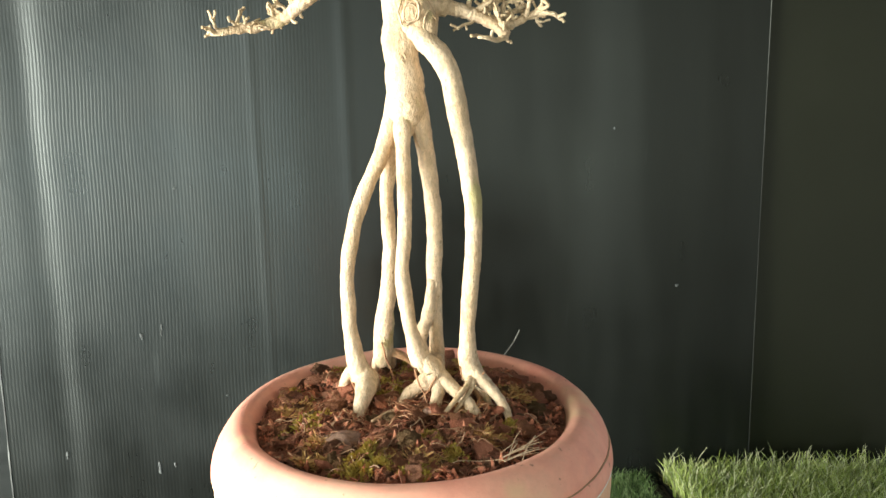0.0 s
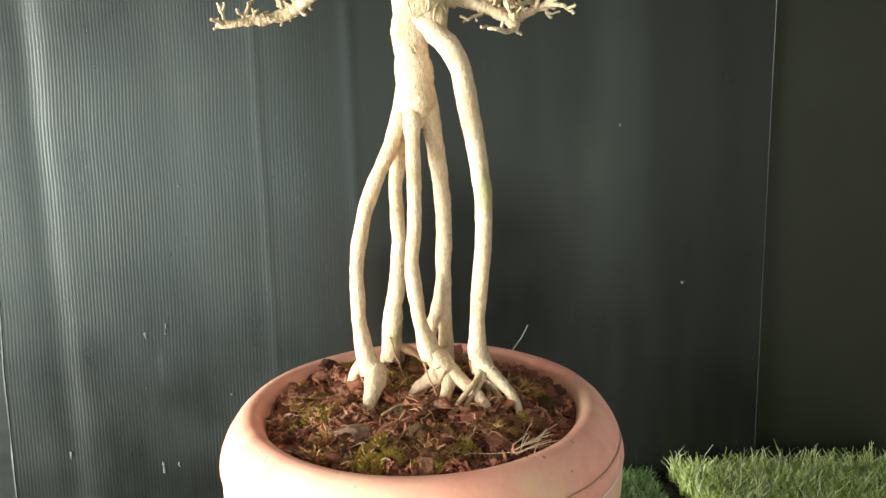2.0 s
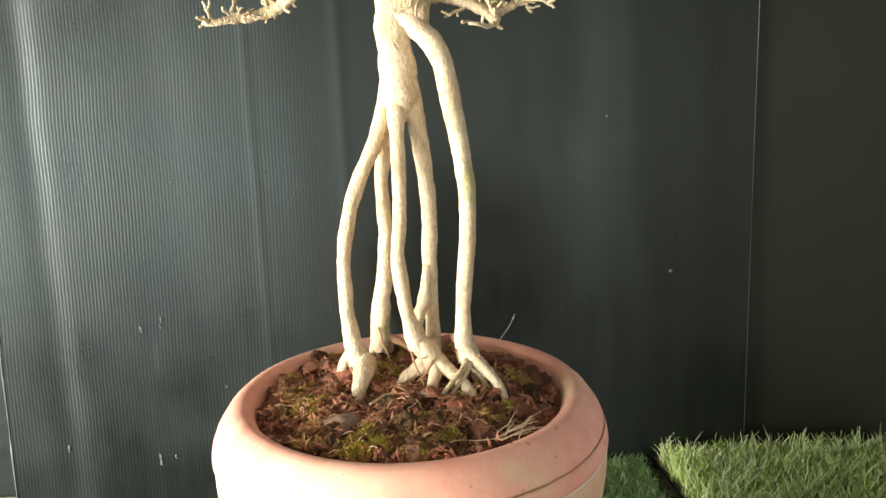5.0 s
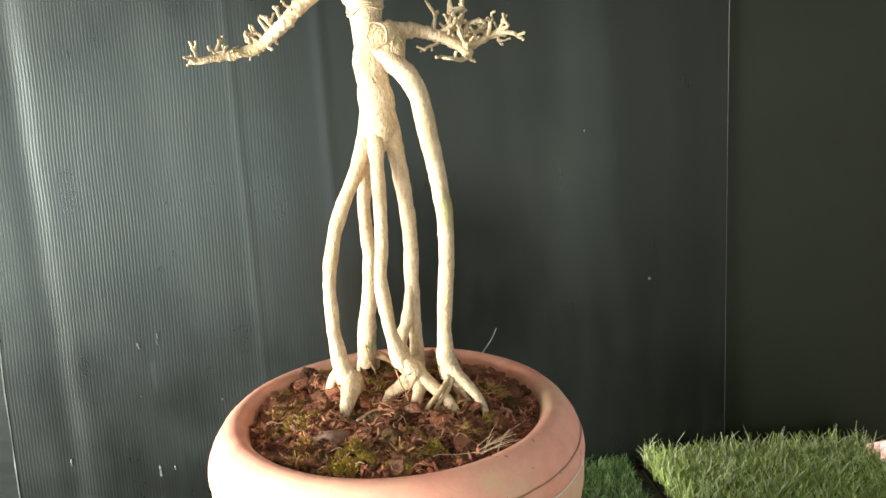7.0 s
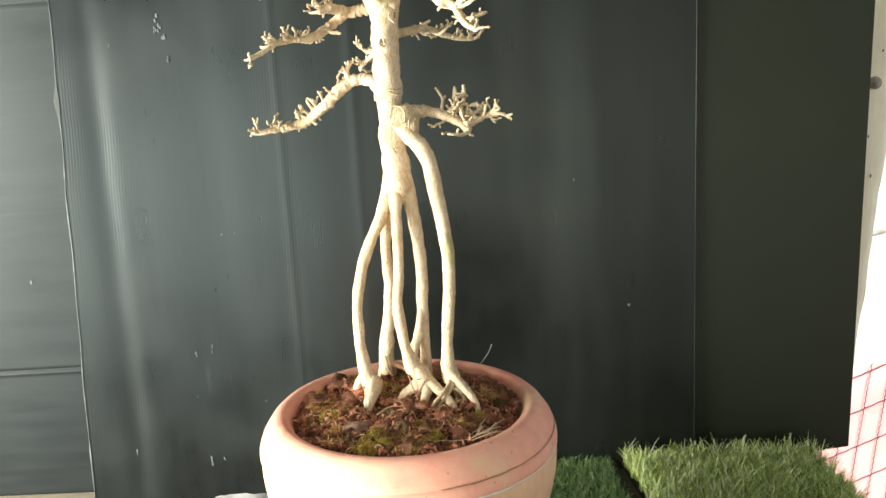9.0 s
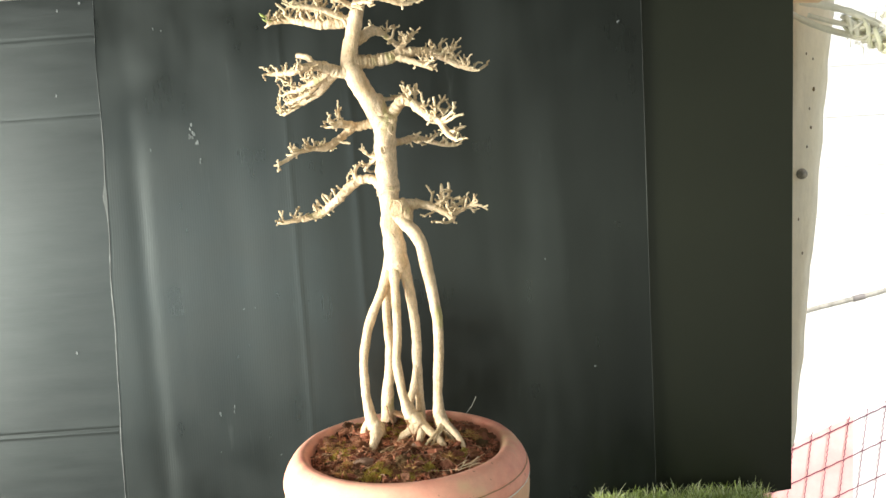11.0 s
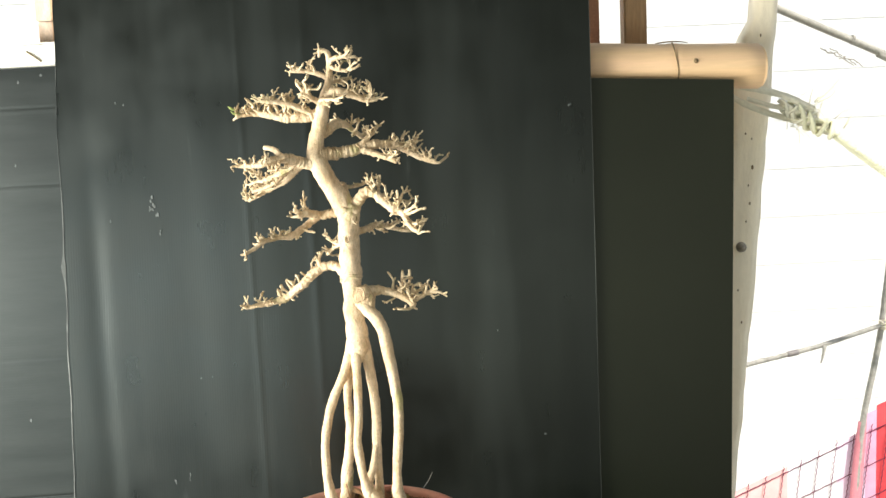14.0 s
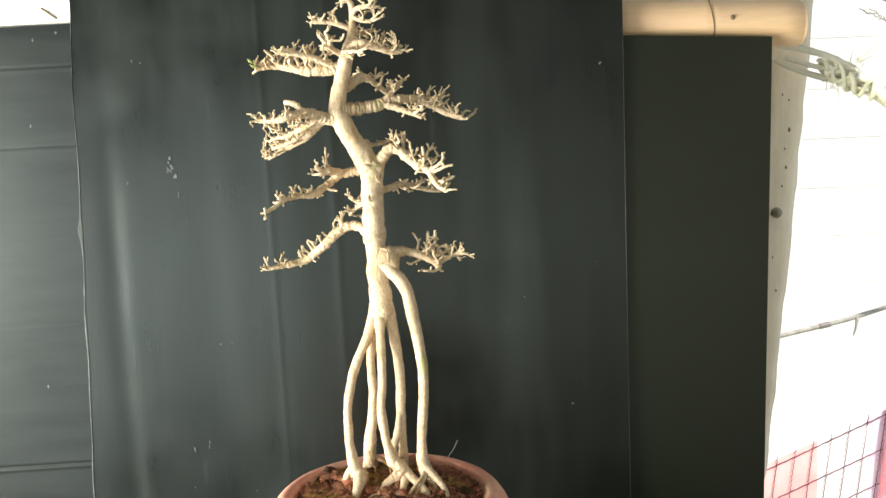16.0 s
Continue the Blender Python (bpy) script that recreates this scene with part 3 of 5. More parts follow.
for k in range(81):
    z = -0.85 + 2.35 * k / 80
    right = 0.716 + 0.094 * max(0, min(1.3, z)) ** 0.9 + 0.004 * noise.noise(Vector((2.2, 0.1, z * 14))) + 0.002 * noise.noise(Vector((2.2, 9.1, z * 50)))
    left = 0.64 + 0.1 * max(0, z) + 0.002 * noise.noise(Vector((8.2, 0.1, z * 20)))
    left += 0.027 * min(1.0, max(0.0, (z - 0.9) * 14)) * (1 + 0.35 * noise.noise(Vector((1.2, 3.1, z * 22))))
    if z < 0:
        bow = 0.1 * min(1.0, -z / 0.09)
        left, right = left - bow, right - bow
    row = []
    for i in range(7):
        u = i / 6
        row.append(Vector((left + (right - left) * u, 0.6 + 0.0025 * noise.noise(Vector((u * 3, 5.5, z * 12))) + (0.006 if i in (0, 6) else 0), z)))
    row += [Vector((right - 0.004, 0.66, z)), Vector((left + 0.004, 0.66, z))]
    rows.append([bm.verts.new(p) for p in row])
for a, b in zip(rows, rows[1:]):
    for j in range(9):
        bm.faces.new((a[j], a[(j + 1) % 9], b[(j + 1) % 9], b[j]))
bm.faces.new(rows[-1])
part("timber", bm, POST, post)
bm = bmesh.new()
for r, dy in ((0.0105, 0.0), (0.0085, 0.004), (0.005, 0.006)):
    bmesh.ops.create_cone(bm, cap_ends=True, segments=20, radius1=r, radius2=r * 0.9, depth=0.005, matrix=Matrix.Translation((0.735, 0.598 - dy, 0.535)) @ pose(0, 0, 0, 90))
part("bolt", bm, STEEL, post, "grey steel bolt head")
for x, z, r in [(0.758, 0.69, 0.003), (0.752, 0.62, 0.0035), (0.75, 0.655, 0.0018), (0.745, 0.585, 0.0018), (0.757, 0.745, 0.0016), (0.745, 0.755, 0.0018), (0.775, 0.94, 0.002), (0.768, 0.86, 0.002), (0.728, 0.45, 0.002), (0.735, 0.385, 0.002)]:
    bm = bmesh.new()
    bmesh.ops.create_icosphere(bm, subdivisions=2, radius=r, matrix=Matrix.Translation((x, 0.5995, z)) @ Matrix.Diagonal((0.8, 0.5, 1.5, 1)))
    part("nail_head", bm, BAMBOO_DARK, post)
rope = thing("rope", (0.82, 0.57, 0.79), "pale frayed rope knotted round the bamboo and post", "rope")


def strand(path, r, turns, phase, mat=ROPE, name="strand"):
    line = spline(path, 0.004)
    pts = []
    for k, (p, s) in enumerate(line):
        if k % 2 and k != len(line) - 1:
            continue
        ahead = (line[min(k + 1, len(line) - 1)][0] - line[max(k - 1, 0)][0]).normalized()
        side = ahead.cross(Vector((0, 1, 0))).normalized()
        up = side.cross(ahead)
        a = phase + turns * 2 * math.pi * s
        pts.append(p + (side * math.cos(a) + up * math.sin(a)) * r * 0.8)
    bm = bmesh.new()
    tube(bm, pts, [r, r], 7, 0.004, 0.15, 300)
    part(name, bm, mat, rope)


for ph in (0.0, 2.1, 4.2):
    strand([(0.9, 0.556, 0.748), (1.0, 0.57, 0.675), (1.12, 0.58, 0.59), (1.3, 0.6, 0.47)], 0.0055, 16, ph)
KNOT_A, KNOT_B = Vector((0.745, 0.556, 0.836)), Vector((0.91, 0.552, 0.742))


def band(name, pts, width, mat):
    bm = bmesh.new()
    rows = []
    for k, (p, s) in enumerate(spline(pts, 0.005)):
        w = Vector((0.35, 0.25, 0.9)).normalized() * width * (0.5 + 0.12 * noise.noise(Vector((k * 0.4, width * 90, 1))))
        n = Vector((0, 0.0011, 0))
        rows.append([bm.verts.new(q) for q in (p - w - n, p + w - n, p + w + n, p - w + n)])
    for a, b in zip(rows, rows[1:]):
        for j in range(4):
            bm.faces.new((a[j], a[(j + 1) % 4], b[(j + 1) % 4], b[j]))
    bm.faces.new(rows[0])
    bm.faces.new(rows[-1][::-1])
    part(name, bm, mat, rope, "flat frayed pale strap")


band("strap", [(0.69, 0.572, 0.838), (0.745, 0.565, 0.806), (0.8, 0.556, 0.784), (0.85, 0.55, 0.772)], 0.012, ROPE_GREY)
band("strap", [(0.72, 0.556, 0.846), (0.77, 0.55, 0.834), (0.815, 0.548, 0.818), (0.86, 0.55, 0.795)], 0.013, ROPE_GREY)
band("strap", [(0.735, 0.56, 0.822), (0.78, 0.552, 0.806), (0.83, 0.55, 0.795)], 0.009, ROPE_GREY)
rng = random.Random(17)
for k in range(11):
    s0, s1 = rng.uniform(0.2, 0.5), rng.uniform(0.68, 0.92)
    ph, turns, wide = rng.uniform(0, 6.3), rng.uniform(0.5, 1.6) * rng.choice((-1, 1)), rng.uniform(0.007, 0.016)
    pts = []
    for j in range(8):
        s = s0 + (s1 - s0) * j / 7
        a = ph + turns * 6.28 * j / 7
        fat = wide * (0.5 + math.sin(math.pi * min(1, max(0, (s - 0.15) / 0.75)))) * 0.8
        pts.append(KNOT_A.lerp(KNOT_B, s) + Vector((0.5, 0, 0.85)) * math.cos(a) * fat + Vector((0, 1, 0)) * math.sin(a) * fat * 0.8 + Vector((rng.uniform(-0.003, 0.003), 0, rng.uniform(-0.003, 0.003))))
    bm = bmesh.new()
    tube(bm, pts, [rng.uniform(0.003, 0.0052), rng.uniform(0.003, 0.0045)], 7, 0.004, 0.25, 200)
    part("strand", bm, ROPE_GREY if k % 4 else ROPE, rope)
for s, tilt, r in ((0.66, -0.25, 0.018), (0.79, 0.9, 0.012), (0.88, 0.2, 0.014)):
    c = KNOT_A.lerp(KNOT_B, s)
    ring = []
    for j in range(13):
        a = 2 * math.pi * j / 12
        ring.append(c + Vector((math.cos(a) * 0.006 + math.sin(a) * r * tilt, -0.004 + math.cos(a) * 0.017, math.sin(a) * r + 0.003 * math.sin(2 * a + s * 20))))
    bm = bmesh.new()
    tube(bm, ring, [0.0048, 0.0042], 8, 0.004, 0.2, 250)
    part("coil", bm, ROPE, rope, "pale yellow rope turn")
rng = random.Random(5)
bm = bmesh.new()
for k in range(44):
    p = Vector((0.8 + rng.uniform(0, 0.12), 0.55, 0.815 - rng.uniform(0, 0.06)))
    d = Vector((rng.uniform(0.0, 1), rng.uniform(-0.3, 0.3), rng.uniform(-0.7, 1))).normalized()
    tube(bm, [p, p + d * 0.015 + Vector((0, 0, 0.003)), p + d * rng.uniform(0.018, 0.04)], [0.0008, 0.0004], 4, 0.008)
tube(bm, [(0.86, 0.55, 0.81), (0.885, 0.55, 0.83), (0.905, 0.55, 0.85)], [0.003, 0.0015], 5)
tube(bm, [(0.865, 0.55, 0.81), (0.89, 0.548, 0.822), (0.9, 0.55, 0.838)], [0.003, 0.0012], 5)
part("fray", bm, ROPE_GREY, rope, "loose frayed rope fibres")

# ---- what stands behind, to either side of the post ----
bm = bmesh.new()
box(bm, (0.519, 0.62, -0.85), (0.563, 0.66, 1.8), 0.003)
solid("wooden_stud", bm, BROWN_WOOD, "brown upright wooden stud behind the bamboo pole", "wood stud")
bm = bmesh.new()
box(bm, (0.36, 0.62, 0.6), (0.472, 0.68, 1.5), 0.004)
solid("brick_jamb", bm, BRICK, "dull red brick jamb behind the black sheet", "brick jamb")
bm = bmesh.new()
tube(bm, [(0.9, 1.0, 1.048), (1.05, 1.0, 0.978), (1.2, 1.0, 0.91), (1.6, 1.0, 0.72), (5.1, 1.0, -0.87)], [0.0085, 0.0085], 12, 0.02, 0.06, 40)
for q in (0.0, 0.004):
    c = Vector((1.128 + q, 1.0, 0.945 - 0.45 * q))
    loop = [c + Vector((0.0035 * math.sin(a), math.cos(a) * 0.008, math.sin(a) * 0.008)) for a in [2 * math.pi * k / 12 for k in range(13)]]
    tube(bm, loop, [0.0022, 0.0022], 6, 0.006, 0.4, 200)
solid("pole", bm, ROD_PALE, "thin grey pole slanting down outdoors", "pole", smooth=True)
vine = thing("dry_vine", (1.07, 1.0, 0.935), "thin dry vine tangled under the grey pole", "vine")
rng = random.Random(61)
for k in range(7):
    x = 1.055 + 0.011 * k
    p = Vector((x, 1.0, 0.974 - 0.46 * (x - 0.985) - rng.uniform(0.004, 0.022)))
    pts = [p]
    for j in range(5):
        pts.append(pts[-1] + Vector((rng.uniform(0.003, 0.012), rng.uniform(-0.003, 0.003), rng.uniform(-0.008, 0.003))))
    bm = bmesh.new()
    tube(bm, pts, [0.0013, 0.0009], 5, 0.005)
    part("tendril", bm, STEEL, vine)
rods = thing("stick_frame", (1.36, 1.36, -0.85), "thin grey sticks tied into a frame outdoors", "stick frame")
bm = bmesh.new()
tube(bm, [(0.9, 1.36, 0.062), (1.006, 1.36, 0.09), (1.1, 1.36, 0.109), (1.218, 1.36, 0.135), (1.388, 1.36, 0.184), (1.6, 1.36, 0.245)], [0.0066, 0.0066], 10, 0.012, 0.12, 50)
part("crossbar", bm, ROD, rods)
bm = bmesh.new()
tube(bm, [(1.218, 1.355, 0.132), (1.212, 1.35, 0.11), (1.205, 1.35, 0.085)], [0.006, 0.002], 8)
part("stub", bm, ROD, rods)
bm = bmesh.new()
tube(bm, [(1.115, 1.36, 0.112), (1.145, 1.36, 0.118)], [0.0082, 0.0082], 10)
part("binding", bm, TAPE, rods, "faded maroon tape binding")
bm = bmesh.new()
tube(bm, [(1.43, 1.374, 0.6), (1.388, 1.374, 0.2), (1.364, 1.374, 0.05), (1.336, 1.374, -0.1), (1.317, 1.374, -0.322), (1.305, 1.374, -0.48), (1.28, 1.374, -0.85)], [0.008, 0.009], 10, 0.02, 0.1, 50)
part("upright", bm, ROD, rods)
bm = bmesh.new()
tube(bm, [(1.336, 1.374, -0.1), (1.327, 1.374, -0.2), (1.317, 1.374, -0.322), (1.305, 1.374, -0.48), (1.28, 1.374, -0.84)], [0.0125, 0.016, 0.0165, 0.017, 0.018], 14, 0.02, 0.12, 40)
for v in bm.verts:
    v.co.y = 1.376 + (v.co.y - 1.374) * 0.62
part("sleeve", bm, ROSE, rods, "rose cloth wrapped round the upright")
bm = bmesh.new()
for k in range(4):
    c = Vector((1.39, 1.363, 0.184 + 0.006 * (k - 1.5)))
    tube(bm, [c + Vector((math.cos(a) * 0.014, math.sin(a) * 0.016, 0.004 * math.sin(a + k))) for a in [2 * math.pi * j / 10 for j in range(11)]], [0.003, 0.003], 6)
tube(bm, [(1.38, 1.35, 0.19), (1.36, 1.345, 0.2), (1.345, 1.35, 0.196)], [0.002, 0.001], 5)
part("lashing", bm, ROPE_GREY, rods, "string lashing")


def fence_top(x):
    return -0.288 + 0.43 * (x - 0.98)


cloth = thing("striped_cloth", (1.2, 1.45, -0.85), "red, pink and white striped cloth hung behind the wire", "cloth")
STRIPES = [(0.78, 0.96, SALMON), (0.96, 1.128, SALMON), (1.128, 1.2, WHITE_CLOTH), (1.2, 1.27, WHITE_CLOTH), (1.27, 1.352, PINK), (1.352, 1.384, PINK_DEEP), (1.384, 1.7, RED)]
for n, (x0, x1, mat) in enumerate(STRIPES):
    bm = bmesh.new()
    rows = []
    for i in range(13):
        x = x0 + (x1 - x0) * i / 12
        top = fence_top(x) + (0.055 if mat is RED else 0.045 if mat is PINK_DEEP else 0.0)
        col = []
        for k in range(7):
            z = -0.85 + (top + 0.85) * k / 6
            y = 1.3915 + 0.0007 * math.sin(x * 55) + 0.0008 * noise.noise(Vector((x * 8, 1, z * 3)))
            col.append((bm.verts.new((x, y, z)), bm.verts.new((x, y + 0.002, z))))
        rows.append(col)
    for a, b in zip(rows, rows[1:]):
        for k in range(6):
            bm.faces.new((a[k][0], b[k][0], b[k + 1][0], a[k + 1][0]))
            bm.faces.new((b[k][1], a[k][1], a[k + 1][1], b[k + 1][1]))
        bm.faces.new((a[6][0], b[6][0], b[6][1], a[6][1]))
    part("stripe", bm, mat, cloth)
fence = thing("wire_fence", (1.2, 1.38, -0.85), "red crimped wire mesh fence outdoors", "wire fence")
for k in range(15):
    x = 0.812 + 0.0507 * k
    top = fence_top(x) + 0.012
    pts = [(x + 0.0013 * (1 if j % 2 else -1) + 0.12 * (z0 - top), 1.3868, z0) for j, z0 in enumerate(np.arange(-0.85, top, 0.0085).tolist())]
    bm = bmesh.new()
    tube(bm, pts, [0.0012, 0.0012], 5, 0.0085)
    part("wire", bm, WIRE, fence)
for k in range(8):
    pts = [(0.8 + 0.9 * j / 60, 1.3882, -0.313 - 0.098 * k + 0.44 * (0.8 + 0.9 * j / 60 - 0.957) + 0.0008 * (1 if j % 2 else -1)) for j in range(61)]
    pts = [p for p in pts if p[2] < fence_top(p[0]) + 0.01]
    if len(pts) > 2:
        bm = bmesh.new()
        tube(bm, pts, [0.0013, 0.0013], 5, 0.015)
        part("cross_wire", bm, WIRE, fence)

# ---- grass mats ----


def blade_field(name, count, region, height, width, base, seed, mat, curl=0.5, segs=3, kind="stuff"):
    rng = random.Random(seed)
    verts, faces = [], []
    made = 0
    while made < count:
        x, y = rng.uniform(-0.1, 1.0), rng.uniform(0.0, 0.6)
        if not region(x, y):
            continue
        made += 1
        a = rng.uniform(0, 2 * math.pi)
        h = height * rng.uniform(0.4, 1.22)
        lean = Vector((math.cos(a), math.sin(a), 0)) * h * rng.uniform(0.1, curl) + Vector((-0.0, -0.12 * h, 0))
        b = rng.uniform(0, 2 * math.pi)
        side = Vector((math.cos(b), math.sin(b), 0)) * width * rng.uniform(0.7, 1.2) / 2
        i0 = len(verts)
        for k in range(segs + 1):
            t = k / segs
            p = Vector((x, y, base)) + Vector((0, 0, h * (t - 0.18 * t * t))) + lean * t * t
            w = side * (1 - 0.75 * t * t)
            verts += [p - w, p + w]
        for k in range(segs):
            j = i0 + 2 * k
            faces.append((j, j + 1, j + 3, j + 2))
    return raw_mesh(name, verts, faces, mat)


def in_grass(x, y):
    return 0.1 < y < 0.437 and 0.31 + 0.14 * (0.42 - y) + 0.004 * math.sin(y * 160) < x < 0.604 + 0.08 * (0.43 - y) + 0.005 * math.sin(y * 190)


def in_turf(x, y):
    return 0.1 < y < 0.445 and 0.05 < x < 0.285 + 0.08 * (0.437 - y)


grass = thing("grass_mat", (0.45, 0.3, -0.032), "long-pile light green artificial grass mat on the bench", "grass mat")
bm = bmesh.new()
lower = [(0.352, 0.1), (0.628, 0.1), (0.602, 0.437), (0.304, 0.437)]
a = [bm.verts.new((x, y, -0.032)) for x, y in lower]
b = [bm.verts.new((x, y, -0.027)) for x, y in lower]
bm.faces.new(b)
bm.faces.new(a[::-1])
for j in range(4):
    bm.faces.new((a[j], a[(j + 1) % 4], b[(j + 1) % 4], b[j]))
part("backing", bm, BACKING, grass, smooth=False)
tagged(place_under(new("grass", blade_field("grass", 14000, in_grass, 0.038, 0.0021, -0.028, 11, GRASS, 0.55)), grass), "long green and yellow-green plastic blades", kind="stuff")
tagged(place_under(new("tip_grass", blade_field("tip_grass", 4200, in_grass, 0.044, 0.0012, -0.028, 14, GRASS_PALE, 0.45)), grass), "thin pale blades taller than the rest", kind="stuff")
tagged(place_under(new("thatch", blade_field("thatch", 4000, in_grass, 0.016, 0.001, -0.028, 12, THATCH, 1.6)), grass), "curly straw-coloured thatch", kind="stuff")
turf = thing("turf_mat", (0.17, 0.3, -0.032), "short dense dark green turf mat beside the pot", "turf mat")
bm = bmesh.new()
lower = [(0.05, 0.1), (0.314, 0.1), (0.287, 0.446), (0.05, 0.446)]
a = [bm.verts.new((x, y, -0.032)) for x, y in lower]
b = [bm.verts.new((x, y, -0.027)) for x, y in lower]
bm.faces.new(b)
bm.faces.new(a[::-1])
for j in range(4):
    bm.faces.new((a[j], a[(j + 1) % 4], b[(j + 1) % 4], b[j]))
part("backing", bm, BACKING, turf, smooth=False)
tagged(place_under(new("turf", blade_field("turf", 24000, in_turf, 0.019, 0.0008, -0.028, 13, TURF, 0.7)), turf), "short glossy dark green fibres", kind="stuff")
bm = bmesh.new()
rng = random.Random(8)
for k in range(60):
    y = 0.2 + 0.24 * k / 60
    x = 0.291 + 0.12 * (0.43 - y)
    tube(bm, [(x - 0.006, y, -0.027), (x, y + rng.uniform(-0.003, 0.003), -0.025), (x + 0.009, y + rng.uniform(-0.004, 0.004), -0.028)], [0.0007, 0.0005], 4, 0.01)
part("fringe", bm, BACKING, turf, "black woven fringe", kind="stuff")

# white frayed rag behind the pot
bm = bmesh.new()
rng = random.Random(4)
rows = []
for i in range(29):
    row = []
    for k in range(7):
        x, y = -0.33 + 0.19 * i / 28, 0.27 + 0.1 * k / 6
        row.append(bm.verts.new((x, y + rng.uniform(-0.002, 0.002), -0.028 + 0.012 * abs(noise.noise(Vector((x * 40, y * 40, 2)))) + rng.uniform(0, 0.003))))
    rows.append(row)
for p, q in zip(rows, rows[1:]):
    for k in range(6):
        bm.faces.new((p[k], q[k], q[k + 1], p[k + 1]))
rag = thing("white_rag", (-0.25, 0.32, -0.032), "crumpled white frayed rag on the bench behind the pot", "rag")
part("cloth", bm, WHITE_CLOTH, rag)

# ---- pot ----
turntable = thing("turntable", (0, 0, -0.032), "low round wooden turntable under the pot", "turntable")
bm = bmesh.new()
rr = lathe(bm, [(0.13, -0.032), (0.15, -0.03), (0.152, -0.022), (0.15, -0.012), (0.13, -0.01)], 64)
bm.faces.new(rr[-1])
part("disc", bm, WOOD, turntable)
bm = bmesh.new()
rr = lathe(bm, [(0.1, -0.01), (0.102, -0.004), (0.1, 0.0)], 48)
bm.faces.new(rr[-1])
part("hub", bm, WOOD, turntable)
POT_X = 0.007
pot = thing("flower_pot", (POT_X, 0, 0), "round bulging salmon terracotta bowl pot with a rolled rim", "flower pot")
bm = bmesh.new()
lathe(bm, [(0.164, 0.2126), (0.166, 0.2137), (0.1669, 0.2165), (0.1665, 0.2205), (0.1652, 0.2258), (0.164, 0.2275), (0.1626, 0.2284), (0.1628, 0.2296), (0.1632, 0.2306), (0.1615, 0.2348), (0.159, 0.239), (0.153, 0.248), (0.147, 0.2535), (0.141, 0.256), (0.1355, 0.2555), (0.1315, 0.252), (0.1285, 0.246), (0.127, 0.238), (0.126, 0.22)], 128, 0.006)
part("rim", bm, CLAY, pot, "rolled salmon-pink shoulder and rim")
bm = bmesh.new()
rr = lathe(bm, [(0.1, 0.0), (0.122, 0.0), (0.126, 0.004), (0.131, 0.02), (0.137, 0.05), (0.145, 0.09), (0.1525, 0.125), (0.158, 0.15), (0.162, 0.168), (0.1645, 0.185), (0.1655, 0.198), (0.1653, 0.207), (0.1643, 0.2116), (0.163, 0.213)], 128, 0.004)
bm.faces.new(rr[0][::-1])
part("bowl", bm, CLAY_PALE, pot, "pale tan grooved bowl body")
bm = bmesh.new()
pts = [Vector((POT_X + math.cos(math.radians(20 - 3 * k)) * 0.1652, math.sin(math.radians(20 - 3 * k)) * 0.1652, 0.2124 + 0.0004 * math.sin(k))) for k in range(60)]
tube(bm, pts, [0.0012, 0.0012], 6, 0.006, 0.3, 200)
part("groove_scale", bm, CEMENT, pot, "white mineral line in the groove")
bm = bmesh.new()
pts = [Vector((POT_X + math.cos(math.radians(24 - 3 * k)) * 0.1634, math.sin(math.radians(24 - 3 * k)) * 0.1634, 0.2289 + 0.0003 * math.sin(k * 1.7))) for k in range(34)]
tube(bm, pts, [0.0007, 0.0007], 6, 0.006, 0.4, 200)
part("groove_dirt", bm, BROWN_WOOD, pot, "thin brown line in the upper groove")


# ---- soil ----
def soil_height(x, y):
    r = math.hypot(x - POT_X, y) / 0.13
    return 0.2455 + 0.013 * max(0, 1 - r * r) + 0.009 * noise.noise(Vector((x * 42, y * 42, 1.5))) + 0.0045 * noise.noise(Vector((x * 125, y * 125, 4.5)))


soil = thing("potting_soil", (0, 0, 0.24), "moist brown bark-chip potting soil with moss filling the pot", "soil", kind="stuff")
bm = bmesh.new()
rings = []
for k in range(42):
    r = 0.1275 * (k + 0.4) / 41.4
    ring = []
    for j in range(120):
        a = 2 * math.pi * j / 120
        x, y = POT_X + math.cos(a) * r, math.sin(a) * r
        ring.append(bm.verts.new((x, y, soil_height(x, y))))
    rings.append(ring)
for a, b in zip(rings, rings[1:]):
    for j in range(120):
        bm.faces.new((a[j], b[j], b[(j + 1) % 120], a[(j + 1) % 120]))
bm.faces.new(rings[0])
part("soil_bed", bm, SOIL, soil)


def chip_mesh(seed):
    rng = random.Random(seed)
    bm = bmesh.new()
    bmesh.ops.create_icosphere(bm, subdivisions=1, radius=1)
    for v in bm.verts:
        v.co = Vector((v.co.x * rng.uniform(0.6, 1.3), v.co.y * rng.uniform(0.4, 0.9), max(-0.3, min(0.3, v.co.z * rng.uniform(0.2, 0.7)))))
    return finish("chip", bm, CHIP, False)


chips = [chip_mesh(k) for k in range(10)]
rng = random.Random(21)
for k in range(290):
    r, a = 0.122 * math.sqrt(rng.random()), rng.uniform(0, 2 * math.pi)
    x, y = POT_X + math.cos(a) * r, math.sin(a) * r
    size = rng.choice((0.004, 0.0055, 0.007, 0.009, 0.012))
    ob = place_under(new("chip", chips[k % 10]), soil)
    ob.matrix_basis = pose(x, y, soil_height(x, y) + size * 0.15, rng.uniform(-30, 30), rng.uniform(-30, 30), rng.uniform(0, 360)) @ Matrix.Diagonal((size, size, size, 1))


